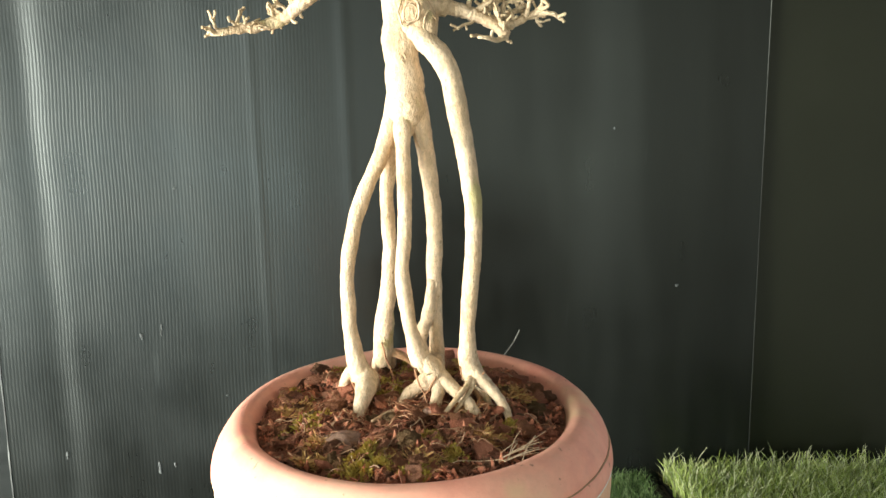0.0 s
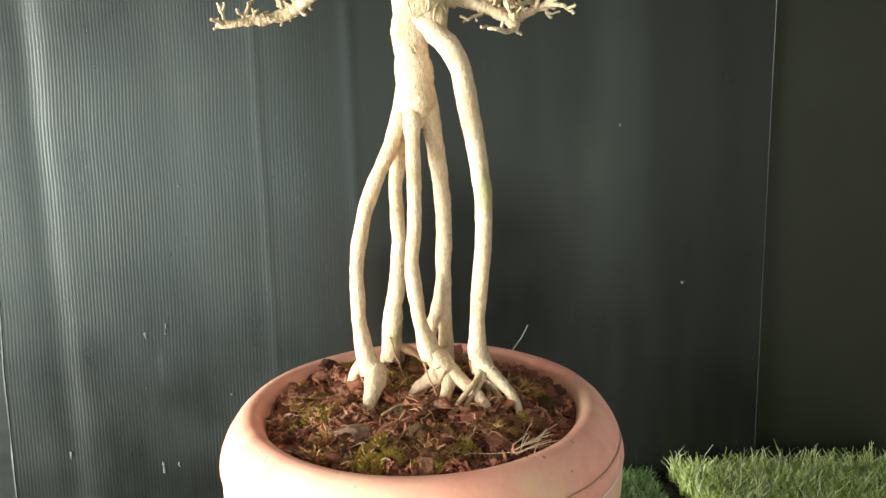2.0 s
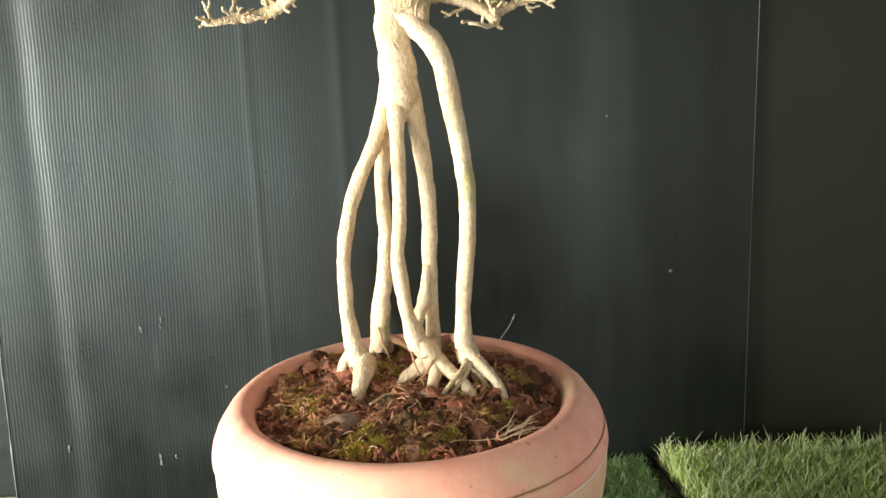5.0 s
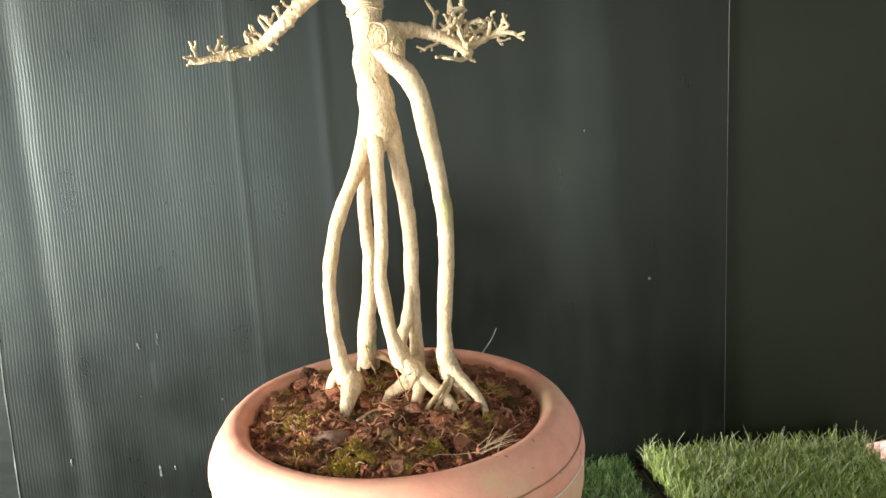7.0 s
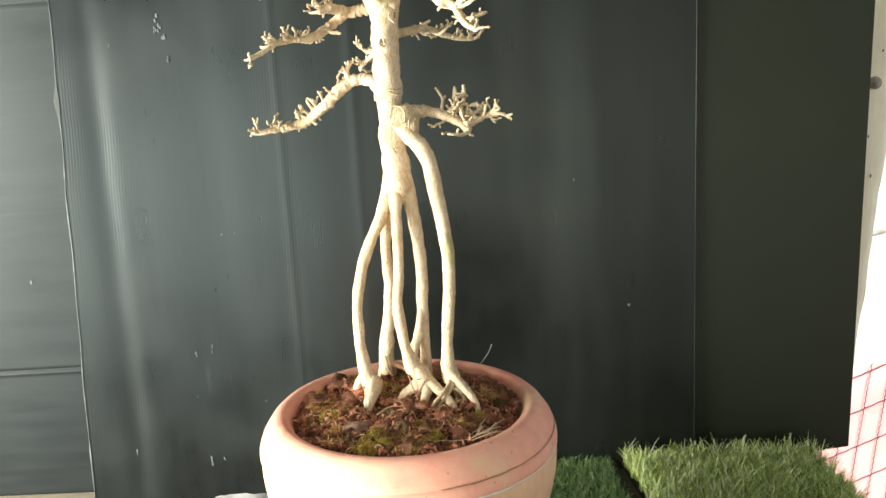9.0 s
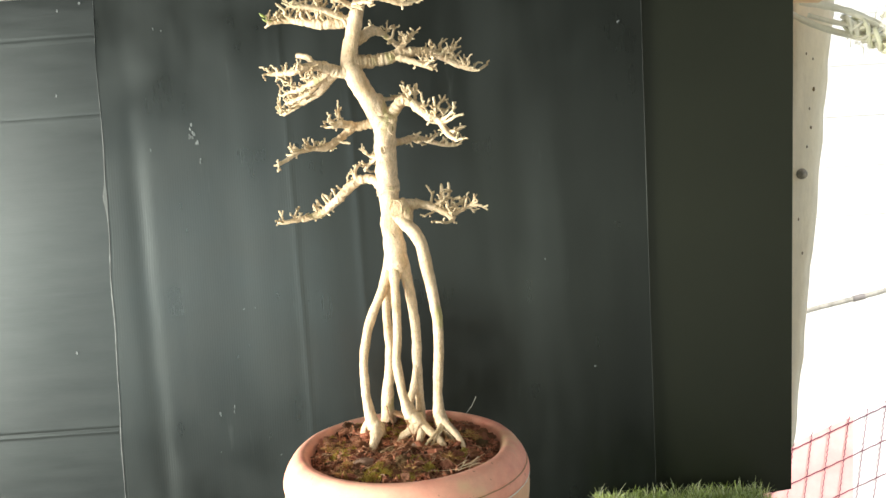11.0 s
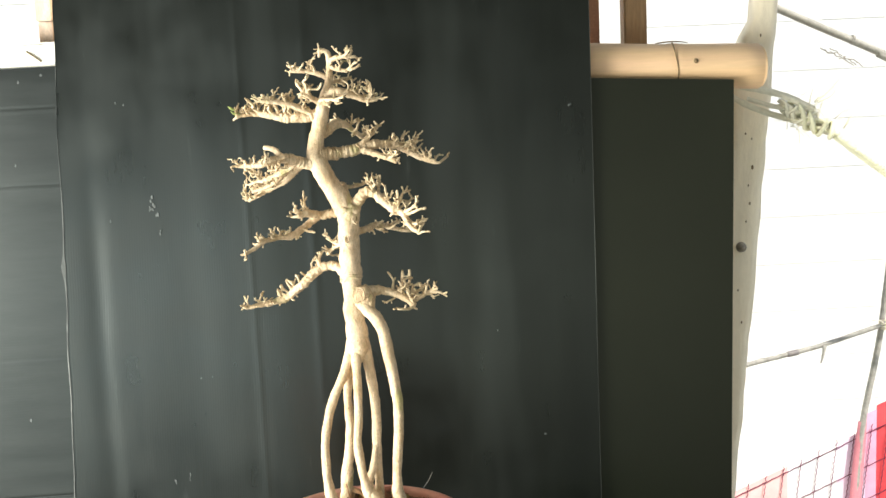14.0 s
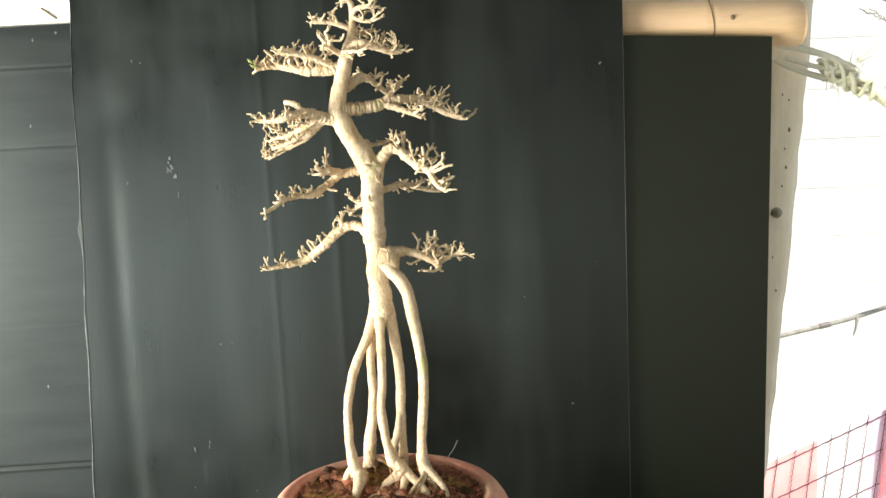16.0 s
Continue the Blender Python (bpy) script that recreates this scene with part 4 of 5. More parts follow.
def clod_mesh(seed):
    bm = bmesh.new()
    bmesh.ops.create_icosphere(bm, subdivisions=3, radius=1)
    shift = Vector((seed * 3.7, 1.3, 0))
    for v in bm.verts:
        w = 1 + 0.55 * noise.noise(v.co * 1.4 + shift) + 0.3 * noise.noise(v.co * 3.6 + shift) + 0.14 * noise.noise(v.co * 8 + shift)
        v.co = Vector((v.co.x * w, v.co.y * w * 0.8, v.co.z * w * 0.55))
    return finish("clod", bm, CLOD, False)


clods = [clod_mesh(k) for k in range(7)]
for k in range(120):
    r, a = 0.12 * math.sqrt(rng.random()), rng.uniform(0, 2 * math.pi)
    x, y = POT_X + math.cos(a) * r, math.sin(a) * r
    size = rng.choice((0.004, 0.005, 0.0065, 0.008, 0.0095))
    ob = place_under(new("clod", clods[k % 7]), soil)
    ob.matrix_basis = pose(x, y, soil_height(x, y) + size * 0.2, rng.uniform(-20, 20), rng.uniform(-20, 20), rng.uniform(0, 360)) @ Matrix.Diagonal((size, size, size, 1))


def bark_mesh(seed):
    rng = random.Random(seed)
    bm = bmesh.new()
    bmesh.ops.create_grid(bm, x_segments=5, y_segments=4, size=1)
    top = list(bm.verts)
    for v in top:
        v.co.x *= 1 + 0.25 * noise.noise(Vector((v.co.y * 2, seed, 0)))
        v.co.y *= 0.6 + 0.2 * noise.noise(Vector((v.co.x * 2, seed, 5)))
        v.co.z = 0.25 + 0.12 * noise.noise(Vector((v.co.x * 2.2, v.co.y * 2.2, seed * 3.1))) - 0.1 * v.co.x**2
    low = bmesh.ops.extrude_face_region(bm, geom=bm.faces[:])["geom"]
    for v in [g for g in low if isinstance(g, bmesh.types.BMVert)]:
        v.co.z -= 0.38
    bmesh.ops.recalc_face_normals(bm, faces=bm.faces)
    return finish("bark_piece", bm, CHIP, False)


barks = [bark_mesh(k) for k in range(5)]
for k, (x, y, size, turn) in enumerate([(0.05, -0.1, 0.009, 100), (-0.075, -0.072, 0.011, 60), (-0.012, -0.062, 0.012, 150), (0.09, 0.062, 0.017, 160), (-0.1, 0.02, 0.011, 80), (-0.06, 0.03, 0.01, 30), (0.05, -0.05, 0.01, 10), (0.098, -0.02, 0.012, 110), (-0.09, -0.05, 0.009, 170), (0.075, -0.08, 0.009, 45), (-0.055, 0.075, 0.012, 0), (0.03, 0.09, 0.013, 140)]):
    ob = place_under(new("bark_piece", barks[k % 5]), soil)
    ob.matrix_basis = pose(x, y, soil_height(x, y) + 0.0015, rng.uniform(-18, 18), rng.uniform(-18, 18), turn) @ Matrix.Diagonal((size, size, size, 1))
verts, faces = [], []
for k in range(4200):
    r, a = 0.125 * math.sqrt(rng.random()), rng.uniform(0, 2 * math.pi)
    c = Vector((POT_X + math.cos(a) * r, math.sin(a) * r, 0))
    c.z = soil_height(c.x, c.y) + 0.0006
    s = rng.uniform(0.0009, 0.0024) if k % 6 else rng.uniform(0.0024, 0.0044)
    m = Euler((rng.uniform(0, 6), rng.uniform(0, 6), rng.uniform(0, 6))).to_matrix()
    long = rng.uniform(0.8, 2.4)
    i0 = len(verts)
    for q in ((1, 0, 0), (-1, 0, 0), (0, 0.6, 0), (0, -0.6, 0), (0, 0, 0.45), (0, 0, -0.45)):
        verts.append(c + m @ Vector((q[0] * s * long, q[1] * s, q[2] * s)))
    for f in ((0, 2, 4), (2, 1, 4), (1, 3, 4), (3, 0, 4), (2, 0, 5), (1, 2, 5), (3, 1, 5), (0, 3, 5)):
        faces.append(tuple(i0 + q for q in f))
crumbs = raw_mesh("crumb_litter", verts, faces, CRUMB)
crumbs.shade_flat()
tagged(place_under(new("crumb_litter", crumbs), soil), "fine brown soil crumbs and bark shreds", kind="stuff")


verts, faces = [], []
for k in range(1150):
    r, a = 0.123 * math.sqrt(rng.random()), rng.uniform(0, 2 * math.pi)
    c = Vector((POT_X + math.cos(a) * r, math.sin(a) * r, 0))
    c.z = soil_height(c.x, c.y) + rng.uniform(0.0005, 0.003)
    m = Euler((rng.uniform(-0.7, 0.7), rng.uniform(-0.7, 0.7), rng.uniform(0, 6.3))).to_matrix()
    half, wide, thick, bend = rng.uniform(0.002, 0.006), rng.uniform(0.0008, 0.003), rng.uniform(0.0003, 0.0009), rng.uniform(-0.3, 0.3)
    i0 = len(verts)
    for q in (-1, -0.2, 0.5, 1):
        w = wide * rng.uniform(0.5, 1.1) * (0.6 if abs(q) == 1 else 1)
        mid = Vector((q * half, rng.uniform(-0.2, 0.2) * wide, bend * half * q * q))
        for dy, dz in ((-w, 0), (w, 0), (w, -thick), (-w, -thick)):
            verts.append(c + m @ (mid + Vector((0, dy, dz))))
    for q in range(3):
        for j in range(4):
            faces.append((i0 + 4 * q + j, i0 + 4 * q + 4 + j, i0 + 4 * q + 4 + (j + 1) % 4, i0 + 4 * q + (j + 1) % 4))
    faces += [(i0, i0 + 1, i0 + 2, i0 + 3), (i0 + 15, i0 + 14, i0 + 13, i0 + 12)]
shreds = raw_mesh("bark_litter", verts, faces, CRUMB)
shreds.shade_flat()
tagged(place_under(new("bark_litter", shreds), soil), "curled reddish bark shreds", kind="stuff")


def moss_clump(x, y, size, seed, mat=MOSS, reach=1.0, label="yellow-green moss tuft"):
    rng = random.Random(seed)
    verts, faces = [], []
    size *= 1.45
    for k in range(int(1000 * (size / 0.014) ** 1.7)):
        d, a = size * math.sqrt(rng.random()), rng.uniform(0, 2 * math.pi)
        px, py = x + math.cos(a) * d * 1.2, y + math.sin(a) * d * 0.9
        if noise.noise(Vector((px * 110, py * 110, seed))) < -0.05 + 0.25 * (d / size) ** 2 or math.hypot(px - POT_X, py) > 0.124:
            continue
        p = Vector((px, py, soil_height(px, py) + 0.004 * max(0, 1 - d / size) + rng.uniform(-0.001, 0.001)))
        way = Vector((rng.uniform(-1, 1), rng.uniform(-1, 1), rng.uniform(0.4, 1.3) / reach**2)).normalized() * rng.uniform(0.002, 0.006) * reach
        side = way.orthogonal().normalized() * 0.0007 / reach
        i0 = len(verts)
        verts += [p - side, p + side, p + way * 0.6 + side * 1.2, p + way, p + way * 0.6 - side * 1.2]
        faces.append((i0, i0 + 1, i0 + 2, i0 + 3, i0 + 4))
    tagged(place_under(new("moss", raw_mesh("moss", verts, faces, mat)), soil), label)


for seed, (x, y, s) in enumerate([(-0.021, -0.099, 0.016), (-0.042, -0.116, 0.011), (-0.078, -0.03, 0.012), (-0.092, 0.027, 0.01), (0.028, -0.067, 0.008), (0.086, -0.045, 0.007), (-0.012, 0.035, 0.012), (0.0, 0.08, 0.011), (0.085, 0.03, 0.008), (-0.05, 0.085, 0.012), (0.055, 0.095, 0.012), (-0.022, -0.082, 0.009), (0.016, -0.112, 0.008), (0.044, -0.088, 0.008), (0.062, 0.045, 0.01)]):
    moss_clump(x, y, s, seed)
for seed, (x, y, s) in enumerate([(0.002, -0.09, 0.012), (-0.062, -0.085, 0.009), (0.05, -0.02, 0.011), (-0.087, 0.0, 0.01), (0.095, 0.01, 0.012), (0.03, 0.075, 0.014), (0.028, -0.1, 0.01), (0.07, -0.06, 0.009), (-0.06, -0.06, 0.008)]):
    moss_clump(x, y, s, 40 + seed, MOSS_DRY, 1.7, "golden-brown dry moss strands")
for x, y, s in ((-0.045, -0.055, 0.015), (0.023, -0.03, 0.008)):
    bm = bmesh.new()
    bmesh.ops.create_icosphere(bm, subdivisions=3, radius=1)
    for v in bm.verts:
        v.co *= 1 + 0.35 * noise.noise(v.co * 1.3 + Vector((x * 90, 0, 0)))
        v.co = Vector((x, y, soil_height(x, y) + 0.001)) + Vector((v.co.x * s, v.co.y * s * 0.7, v.co.z * s * 0.4))
    part("flat_stone", bm, STONE, soil, "flat greyish stone")
rng = random.Random(33)
bm = bmesh.new()
for k in range(300):
    r, a = 0.118 * math.sqrt(rng.random()), rng.uniform(0, 2 * math.pi)
    p = Vector((math.cos(a) * r, math.sin(a) * r, 0))
    h = rng.uniform(0, 6.28)
    pts = []
    for j in range(6):
        q = p.copy()
        if math.hypot(q.x - POT_X, q.y) > 0.124:
            break
        q.z = soil_height(q.x, q.y) + 0.002 + 0.005 * rng.random()
        pts.append(q)
        h += rng.uniform(-0.9, 0.9)
        p = p + Vector((math.cos(h), math.sin(h), 0)) * rng.uniform(0.003, 0.009)
    if len(pts) > 2:
        tube(bm, pts, [rng.uniform(0.00022, 0.0006), 0.0002], 4, 0.004)
for k in range(9):
    r, a = 0.112 * math.sqrt(rng.random()), rng.uniform(0, 2 * math.pi)
    p, h, bend = Vector((math.cos(a) * r, math.sin(a) * r, 0)), rng.uniform(0, 6.28), rng.uniform(-0.5, 0.5)
    pts = []
    for j in range(7):
        if math.hypot(p.x - POT_X, p.y) > 0.122:
            break
        pts.append(Vector((p.x, p.y, soil_height(p.x, p.y) + 0.003 + 0.004 * math.sin(j))))
        h += bend + rng.uniform(-0.3, 0.3)
        p = p + Vector((math.cos(h), math.sin(h), 0)) * 0.006
    if len(pts) > 3:
        tube(bm, pts, [0.0007, 0.0006, 0.0004], 5, 0.003)
part("fibre_litter", bm, FIBRE, soil, "fine reddish dry root fibres", kind="stuff")
bm = bmesh.new()
for k in range(15):
    p = Vector((0.082 + rng.uniform(-0.008, 0.012), -0.094 + rng.uniform(-0.008, 0.012), 0.2535))
    h = rng.uniform(0.25, 1.3)
    d = Vector((math.cos(h), math.sin(h), rng.uniform(0.02, 0.25)))
    q = p + d * rng.uniform(0.018, 0.034)
    tube(bm, [p, p + d * 0.014 + Vector((rng.uniform(-0.002, 0.002), 0, 0.001)), q], [0.00042, 0.0003], 4, 0.008)
loop = [Vector((0.062 + 0.02 * math.cos(a), -0.108 + 0.007 * math.sin(a), 0.2555 + 0.001 * math.sin(3 * a))) for a in [0.3 + 2.6 * k / 12 for k in range(13)]]
tube(bm, loop, [0.00035, 0.0003], 4, 0.006)
part("straw_litter", bm, STRAW, soil, "dry tan straws")
bm = bmesh.new()
tube(bm, [(0.084, 0.11, 0.25), (0.095, 0.125, 0.259), (0.1, 0.126, 0.266), (0.105, 0.125, 0.277)], [0.0007, 0.0005], 5)
part("stray_thread", bm, THREAD, soil, "grey stray thread over the rim")

# the bowl stands a little behind the middle of the turntable's first place
for ob in (turntable, pot, soil):
    ob.matrix_basis = Matrix.Translation((0.001, 0.025, 0.0)) @ Matrix.Translation((0, 0, -0.032)) @ Matrix.Scale(1.01, 4) @ Matrix.Translation((0, 0, 0.032)) @ ob.matrix_basis

# ---- bonsai ----
bonsai = thing("bonsai_tree", (0, 0.025, 0.258), "bare pale bonsai standing on five stilt-like prop roots", "bonsai tree")
TRUNK = [(0.010, 0.047, 0.485), (0.012, 0.047, 0.506), (0.011, 0.046, 0.529), (0.010, 0.046, 0.552), (0.010, 0.048, 0.575), (0.008, 0.050, 0.596), (0.008, 0.050, 0.617), (0.008, 0.049, 0.640), (0.008, 0.049, 0.662), (0.009, 0.049, 0.683), (0.008, 0.048, 0.696), (0.000, 0.046, 0.711), (-0.009, 0.044, 0.728), (-0.020, 0.043, 0.748), (-0.027, 0.045, 0.763), (-0.031, 0.046, 0.775), (-0.028, 0.045, 0.794), (-0.024, 0.044, 0.808), (-0.020, 0.042, 0.822), (-0.016, 0.040, 0.836), (-0.012, 0.039, 0.849), (-0.008, 0.039, 0.863), (-0.005, 0.039, 0.875), (-0.004, 0.039, 0.887), (-0.003, 0.038, 0.898), (-0.004, 0.036, 0.908), (-0.009, 0.034, 0.912), (-0.015, 0.033, 0.909), (-0.016, 0.032, 0.904)]
TRUNK_R = [0.0074, 0.0162, 0.0147, 0.0143, 0.0143, 0.0140, 0.0147, 0.0136, 0.0143, 0.0158, 0.0165, 0.0147, 0.0129, 0.0129, 0.0140, 0.0121, 0.0099, 0.0099, 0.0099, 0.0099, 0.0081, 0.0059, 0.0048, 0.0044, 0.0040, 0.0035, 0.0026, 0.0022, 0.0015]
bm = bmesh.new()
tube(bm, TRUNK, TRUNK_R, 28, 0.003, 0.17, 60)
part("trunk", bm, BARK, bonsai)
bm = bmesh.new()
ring_scar(bm, (0.0175, 0.0298, 0.583), (-0.15, -1, 0.15), 0.0085, 0.0009, 1.25, 0.6)
ring_scar(bm, (0.0185, 0.0288, 0.581), (0.1, -1, 0.1), 0.0048, 0.0006, 1.5, 2.0)
part("branch_scar", bm, BARK, bonsai, "swirled healed branch scar")
bm = bmesh.new()
ring_scar(bm, (0.0338, 0.0318, 0.573), (0.55, -1, 0), 0.005, 0.0009, 1.5, 1.0)
part("branch_scar", bm, BARK, bonsai, "swirled healed branch scar")
for (kx, ky, kz), way, r in (((0.0193, 0.0362, 0.687), (0.7, -1, 0), 0.0042), ((0.0062, 0.0345, 0.659), (0.0, -1, 0), 0.0027), ((0.012, 0.0325, 0.547), (0.1, -1, 0), 0.002)):
    bm = bmesh.new()
    ring_scar(bm, (kx, ky, kz), way, r, 0.0011, 1.7)
    rim = part("knot", bm, BARK, bonsai, "small eye-shaped knot")
    bm = bmesh.new()
    bmesh.ops.create_icosphere(bm, subdivisions=2, radius=1, matrix=Matrix.Translation((kx, ky + 0.0012, kz)) @ Matrix.Diagonal((r * 0.7, 0.0016, r * 1.2, 1)))
    part("knot_core", bm, BAMBOO_DARK, rim, "dark brown knot core")
bm = bmesh.new()
for zc, k in ((0.611, 0.4), (0.607, 1.1), (0.602, 2.3)):
    loop = [Vector((0.0082 + math.cos(a) * 0.0148, 0.05 + math.sin(a) * 0.0148, zc + 0.0035 * math.sin(a + k) + 0.002 * math.sin(3 * a))) for a in [2 * math.pi * j / 20 for j in range(21)]]
    tube(bm, loop, [0.0011, 0.0013, 0.0009, 0.0012], 6, 0.005, 0.4, 300)
part("bark_collar", bm, BARK, bonsai, "raised bark collar")
bm = bmesh.new()
bmesh.ops.create_icosphere(bm, subdivisions=4, radius=1, matrix=Matrix.Translation((0.0245, 0.042, 0.573)) @ Matrix.Diagonal((0.0155, 0.0128, 0.021, 1)))
for v in bm.verts:
    v.co += v.normal * (0.0026 * noise.noise(v.co * 130) + 0.0013 * noise.noise(v.co * 320))
part("burl", bm, BARK, bonsai, "lumpy wrinkled burl under the lowest branch")
bm = bmesh.new()
bmesh.ops.create_icosphere(bm, subdivisions=4, radius=1, matrix=Matrix.Translation((0.008, 0.046, 0.699)) @ Matrix.Diagonal((0.0185, 0.0165, 0.0125, 1)))
for v in bm.verts:
    v.co += v.normal * (0.003 * noise.noise(v.co * 150) + 0.0014 * noise.noise(v.co * 380))
part("burl", bm, BARK, bonsai, "knobbly swelling where side branches leave the trunk")


def prop_root(pts, radii, feet):
    bm = bmesh.new()
    tube(bm, pts, radii, 18, 0.004, 0.16, 62)
    leg = part("prop_root", bm, BARK, bonsai)
    for foot, foot_r in feet:
        bm = bmesh.new()
        tube(bm, foot, foot_r, 12, 0.003, 0.2, 110)
        part("rootlet", bm, BARK if max(foot_r) > 0.005 else BARK_ROOT, leg, "tan rootlet gripping the soil")


prop_root([(0.008, 0.045, 0.534), (0.001, 0.046, 0.503), (-0.010, 0.043, 0.469), (-0.025, 0.038, 0.438), (-0.034, 0.030, 0.409), (-0.040, 0.028, 0.377), (-0.041, 0.031, 0.348), (-0.041, 0.035, 0.322), (-0.038, 0.036, 0.298), (-0.033, 0.035, 0.281)],
          [0.0079, 0.0075, 0.0066, 0.0062, 0.0062, 0.0060, 0.0059, 0.0062, 0.0084, 0.0095], [
    ([(-0.030, 0.035, 0.284), (-0.029, 0.023, 0.277), (-0.032, 0.012, 0.269), (-0.035, 0.000, 0.257)], [0.0093, 0.0093, 0.0068, 0.0043]),
    ([(-0.038, 0.035, 0.294), (-0.049, 0.044, 0.275), (-0.056, 0.053, 0.257)], [0.0056, 0.0043, 0.0031]),
    ([(-0.027, 0.035, 0.283), (-0.025, 0.046, 0.273), (-0.022, 0.058, 0.257)], [0.0075, 0.0056, 0.0031]),
])
prop_root([(0.010, 0.049, 0.529), (0.003, 0.052, 0.494), (-0.003, 0.058, 0.463), (-0.008, 0.065, 0.437), (-0.008, 0.070, 0.414), (-0.008, 0.077, 0.386), (-0.011, 0.084, 0.351), (-0.016, 0.090, 0.315), (-0.020, 0.095, 0.283), (-0.019, 0.097, 0.270)],
          [0.0079, 0.0069, 0.0062, 0.0058, 0.0060, 0.0060, 0.0070, 0.0079, 0.0092, 0.0075], [
    ([(-0.018, 0.095, 0.281), (-0.014, 0.103, 0.271), (-0.014, 0.111, 0.257)], [0.0075, 0.0056, 0.0031]),
    ([(-0.021, 0.095, 0.280), (-0.027, 0.099, 0.270), (-0.030, 0.102, 0.257)], [0.0062, 0.0037, 0.0025]),
    ([(-0.015, 0.095, 0.282), (-0.001, 0.095, 0.277), (0.012, 0.096, 0.265), (0.019, 0.096, 0.257)], [0.0043, 0.0034, 0.0031, 0.0025]),
])
prop_root([(0.011, 0.043, 0.534), (0.009, 0.040, 0.499), (0.009, 0.036, 0.466), (0.009, 0.030, 0.434), (0.008, 0.024, 0.403), (0.005, 0.022, 0.378), (0.007, 0.024, 0.350), (0.011, 0.030, 0.321), (0.018, 0.035, 0.294)],
          [0.0079, 0.0070, 0.0060, 0.0056, 0.0056, 0.0056, 0.0060, 0.0062, 0.0092], [
    ([(0.019, 0.034, 0.297), (0.028, 0.031, 0.284), (0.015, 0.028, 0.275), (0.005, 0.025, 0.268), (-0.004, 0.022, 0.257)], [0.0081, 0.0106, 0.0062, 0.0050, 0.0031]),
    ([(0.027, 0.034, 0.285), (0.032, 0.024, 0.275), (0.029, 0.013, 0.266), (0.026, 0.003, 0.257)], [0.0099, 0.0062, 0.0053, 0.0037]),
    ([(0.029, 0.034, 0.285), (0.042, 0.023, 0.276), (0.053, 0.012, 0.269), (0.060, 0.000, 0.265), (0.065, -0.011, 0.257)], [0.0093, 0.0062, 0.0053, 0.0050, 0.0031]),
    ([(-0.022, -0.012, 0.262), (-0.007, 0.007, 0.262), (0.009, 0.007, 0.262), (0.025, -0.008, 0.262)], [0.0012, 0.0016, 0.0015, 0.0010]),
])
prop_root([(0.015, 0.046, 0.534), (0.021, 0.048, 0.505), (0.026, 0.053, 0.473), (0.030, 0.056, 0.437), (0.031, 0.060, 0.401), (0.030, 0.063, 0.363), (0.029, 0.065, 0.328), (0.030, 0.062, 0.300), (0.030, 0.055, 0.284)],
          [0.0084, 0.0084, 0.0075, 0.0070, 0.0067, 0.0065, 0.0065, 0.0062, 0.0070], [
    ([(0.030, 0.052, 0.293), (0.030, 0.050, 0.280), (0.035, 0.049, 0.268), (0.040, 0.047, 0.257)], [0.0062, 0.0075, 0.0043, 0.0025]),
    ([(0.028, 0.060, 0.359), (0.024, 0.056, 0.330), (0.019, 0.052, 0.316), (0.017, 0.048, 0.304), (0.022, 0.044, 0.287)], [0.0037, 0.0056, 0.0056, 0.0053, 0.0056]),
])
prop_root([(0.021, 0.041, 0.569), (0.032, 0.036, 0.557), (0.044, 0.031, 0.543), (0.051, 0.029, 0.521), (0.055, 0.025, 0.493), (0.061, 0.021, 0.459), (0.064, 0.020, 0.423), (0.063, 0.023, 0.389), (0.060, 0.028, 0.357), (0.057, 0.031, 0.323), (0.057, 0.033, 0.299), (0.061, 0.030, 0.281)],
          [0.0106, 0.0092, 0.0086, 0.0084, 0.0079, 0.0076, 0.0072, 0.0069, 0.0066, 0.0063, 0.0081, 0.0095], [
    ([(0.060, 0.031, 0.287), (0.069, 0.022, 0.280), (0.079, 0.012, 0.273), (0.086, 0.002, 0.265), (0.090, -0.007, 0.257)], [0.0087, 0.0062, 0.0047, 0.0040, 0.0028]),
    ([(0.059, 0.023, 0.283), (0.054, 0.012, 0.279), (0.046, 0.002, 0.273), (0.038, -0.006, 0.266), (0.031, -0.013, 0.257)], [0.0034, 0.0024, 0.0021, 0.0019, 0.0014]),
    ([(0.062, 0.021, 0.282), (0.055, 0.009, 0.273), (0.047, 0.0, 0.266), (0.04, -0.006, 0.257)], [0.003, 0.002, 0.0017, 0.0012]),
    ([(0.064, 0.031, 0.280), (0.071, 0.018, 0.269), (0.078, 0.004, 0.257)], [0.0056, 0.0031, 0.0022]),
    ([(0.063, 0.031, 0.279), (0.066, 0.022, 0.266), (0.067, 0.013, 0.257)], [0.0050, 0.0031, 0.0019]),
])


rng = random.Random(71)
for x, y in ((-0.03, 0.025), (-0.044, 0.037), (-0.022, 0.031), (0.012, 0.025), (0.03, 0.021), (0.022, 0.029), (0.062, 0.025), (0.07, 0.021), (0.05, 0.029), (-0.02, 0.085), (0.036, 0.037)):
    pts = [Vector((x, y, 0.288 + rng.uniform(-0.006, 0.008)))]
    way = Vector((rng.uniform(-1, 1), rng.uniform(-1.2, 0.2), 0)).normalized()
    for j in range(5):
        q = pts[-1] + way * rng.uniform(0.003, 0.006) + Vector((rng.uniform(-0.002, 0.002), rng.uniform(-0.002, 0.002), -0.0062))
        q.z = max(q.z, soil_height(q.x, q.y - 0.025) * 1.01 + 0.001)
        pts.append(q)
    bm = bmesh.new()
    tube(bm, pts, [0.0009, 0.0005], 5, 0.003)
    part("root_hair", bm, FIBRE, bonsai, "thin tan hair root")


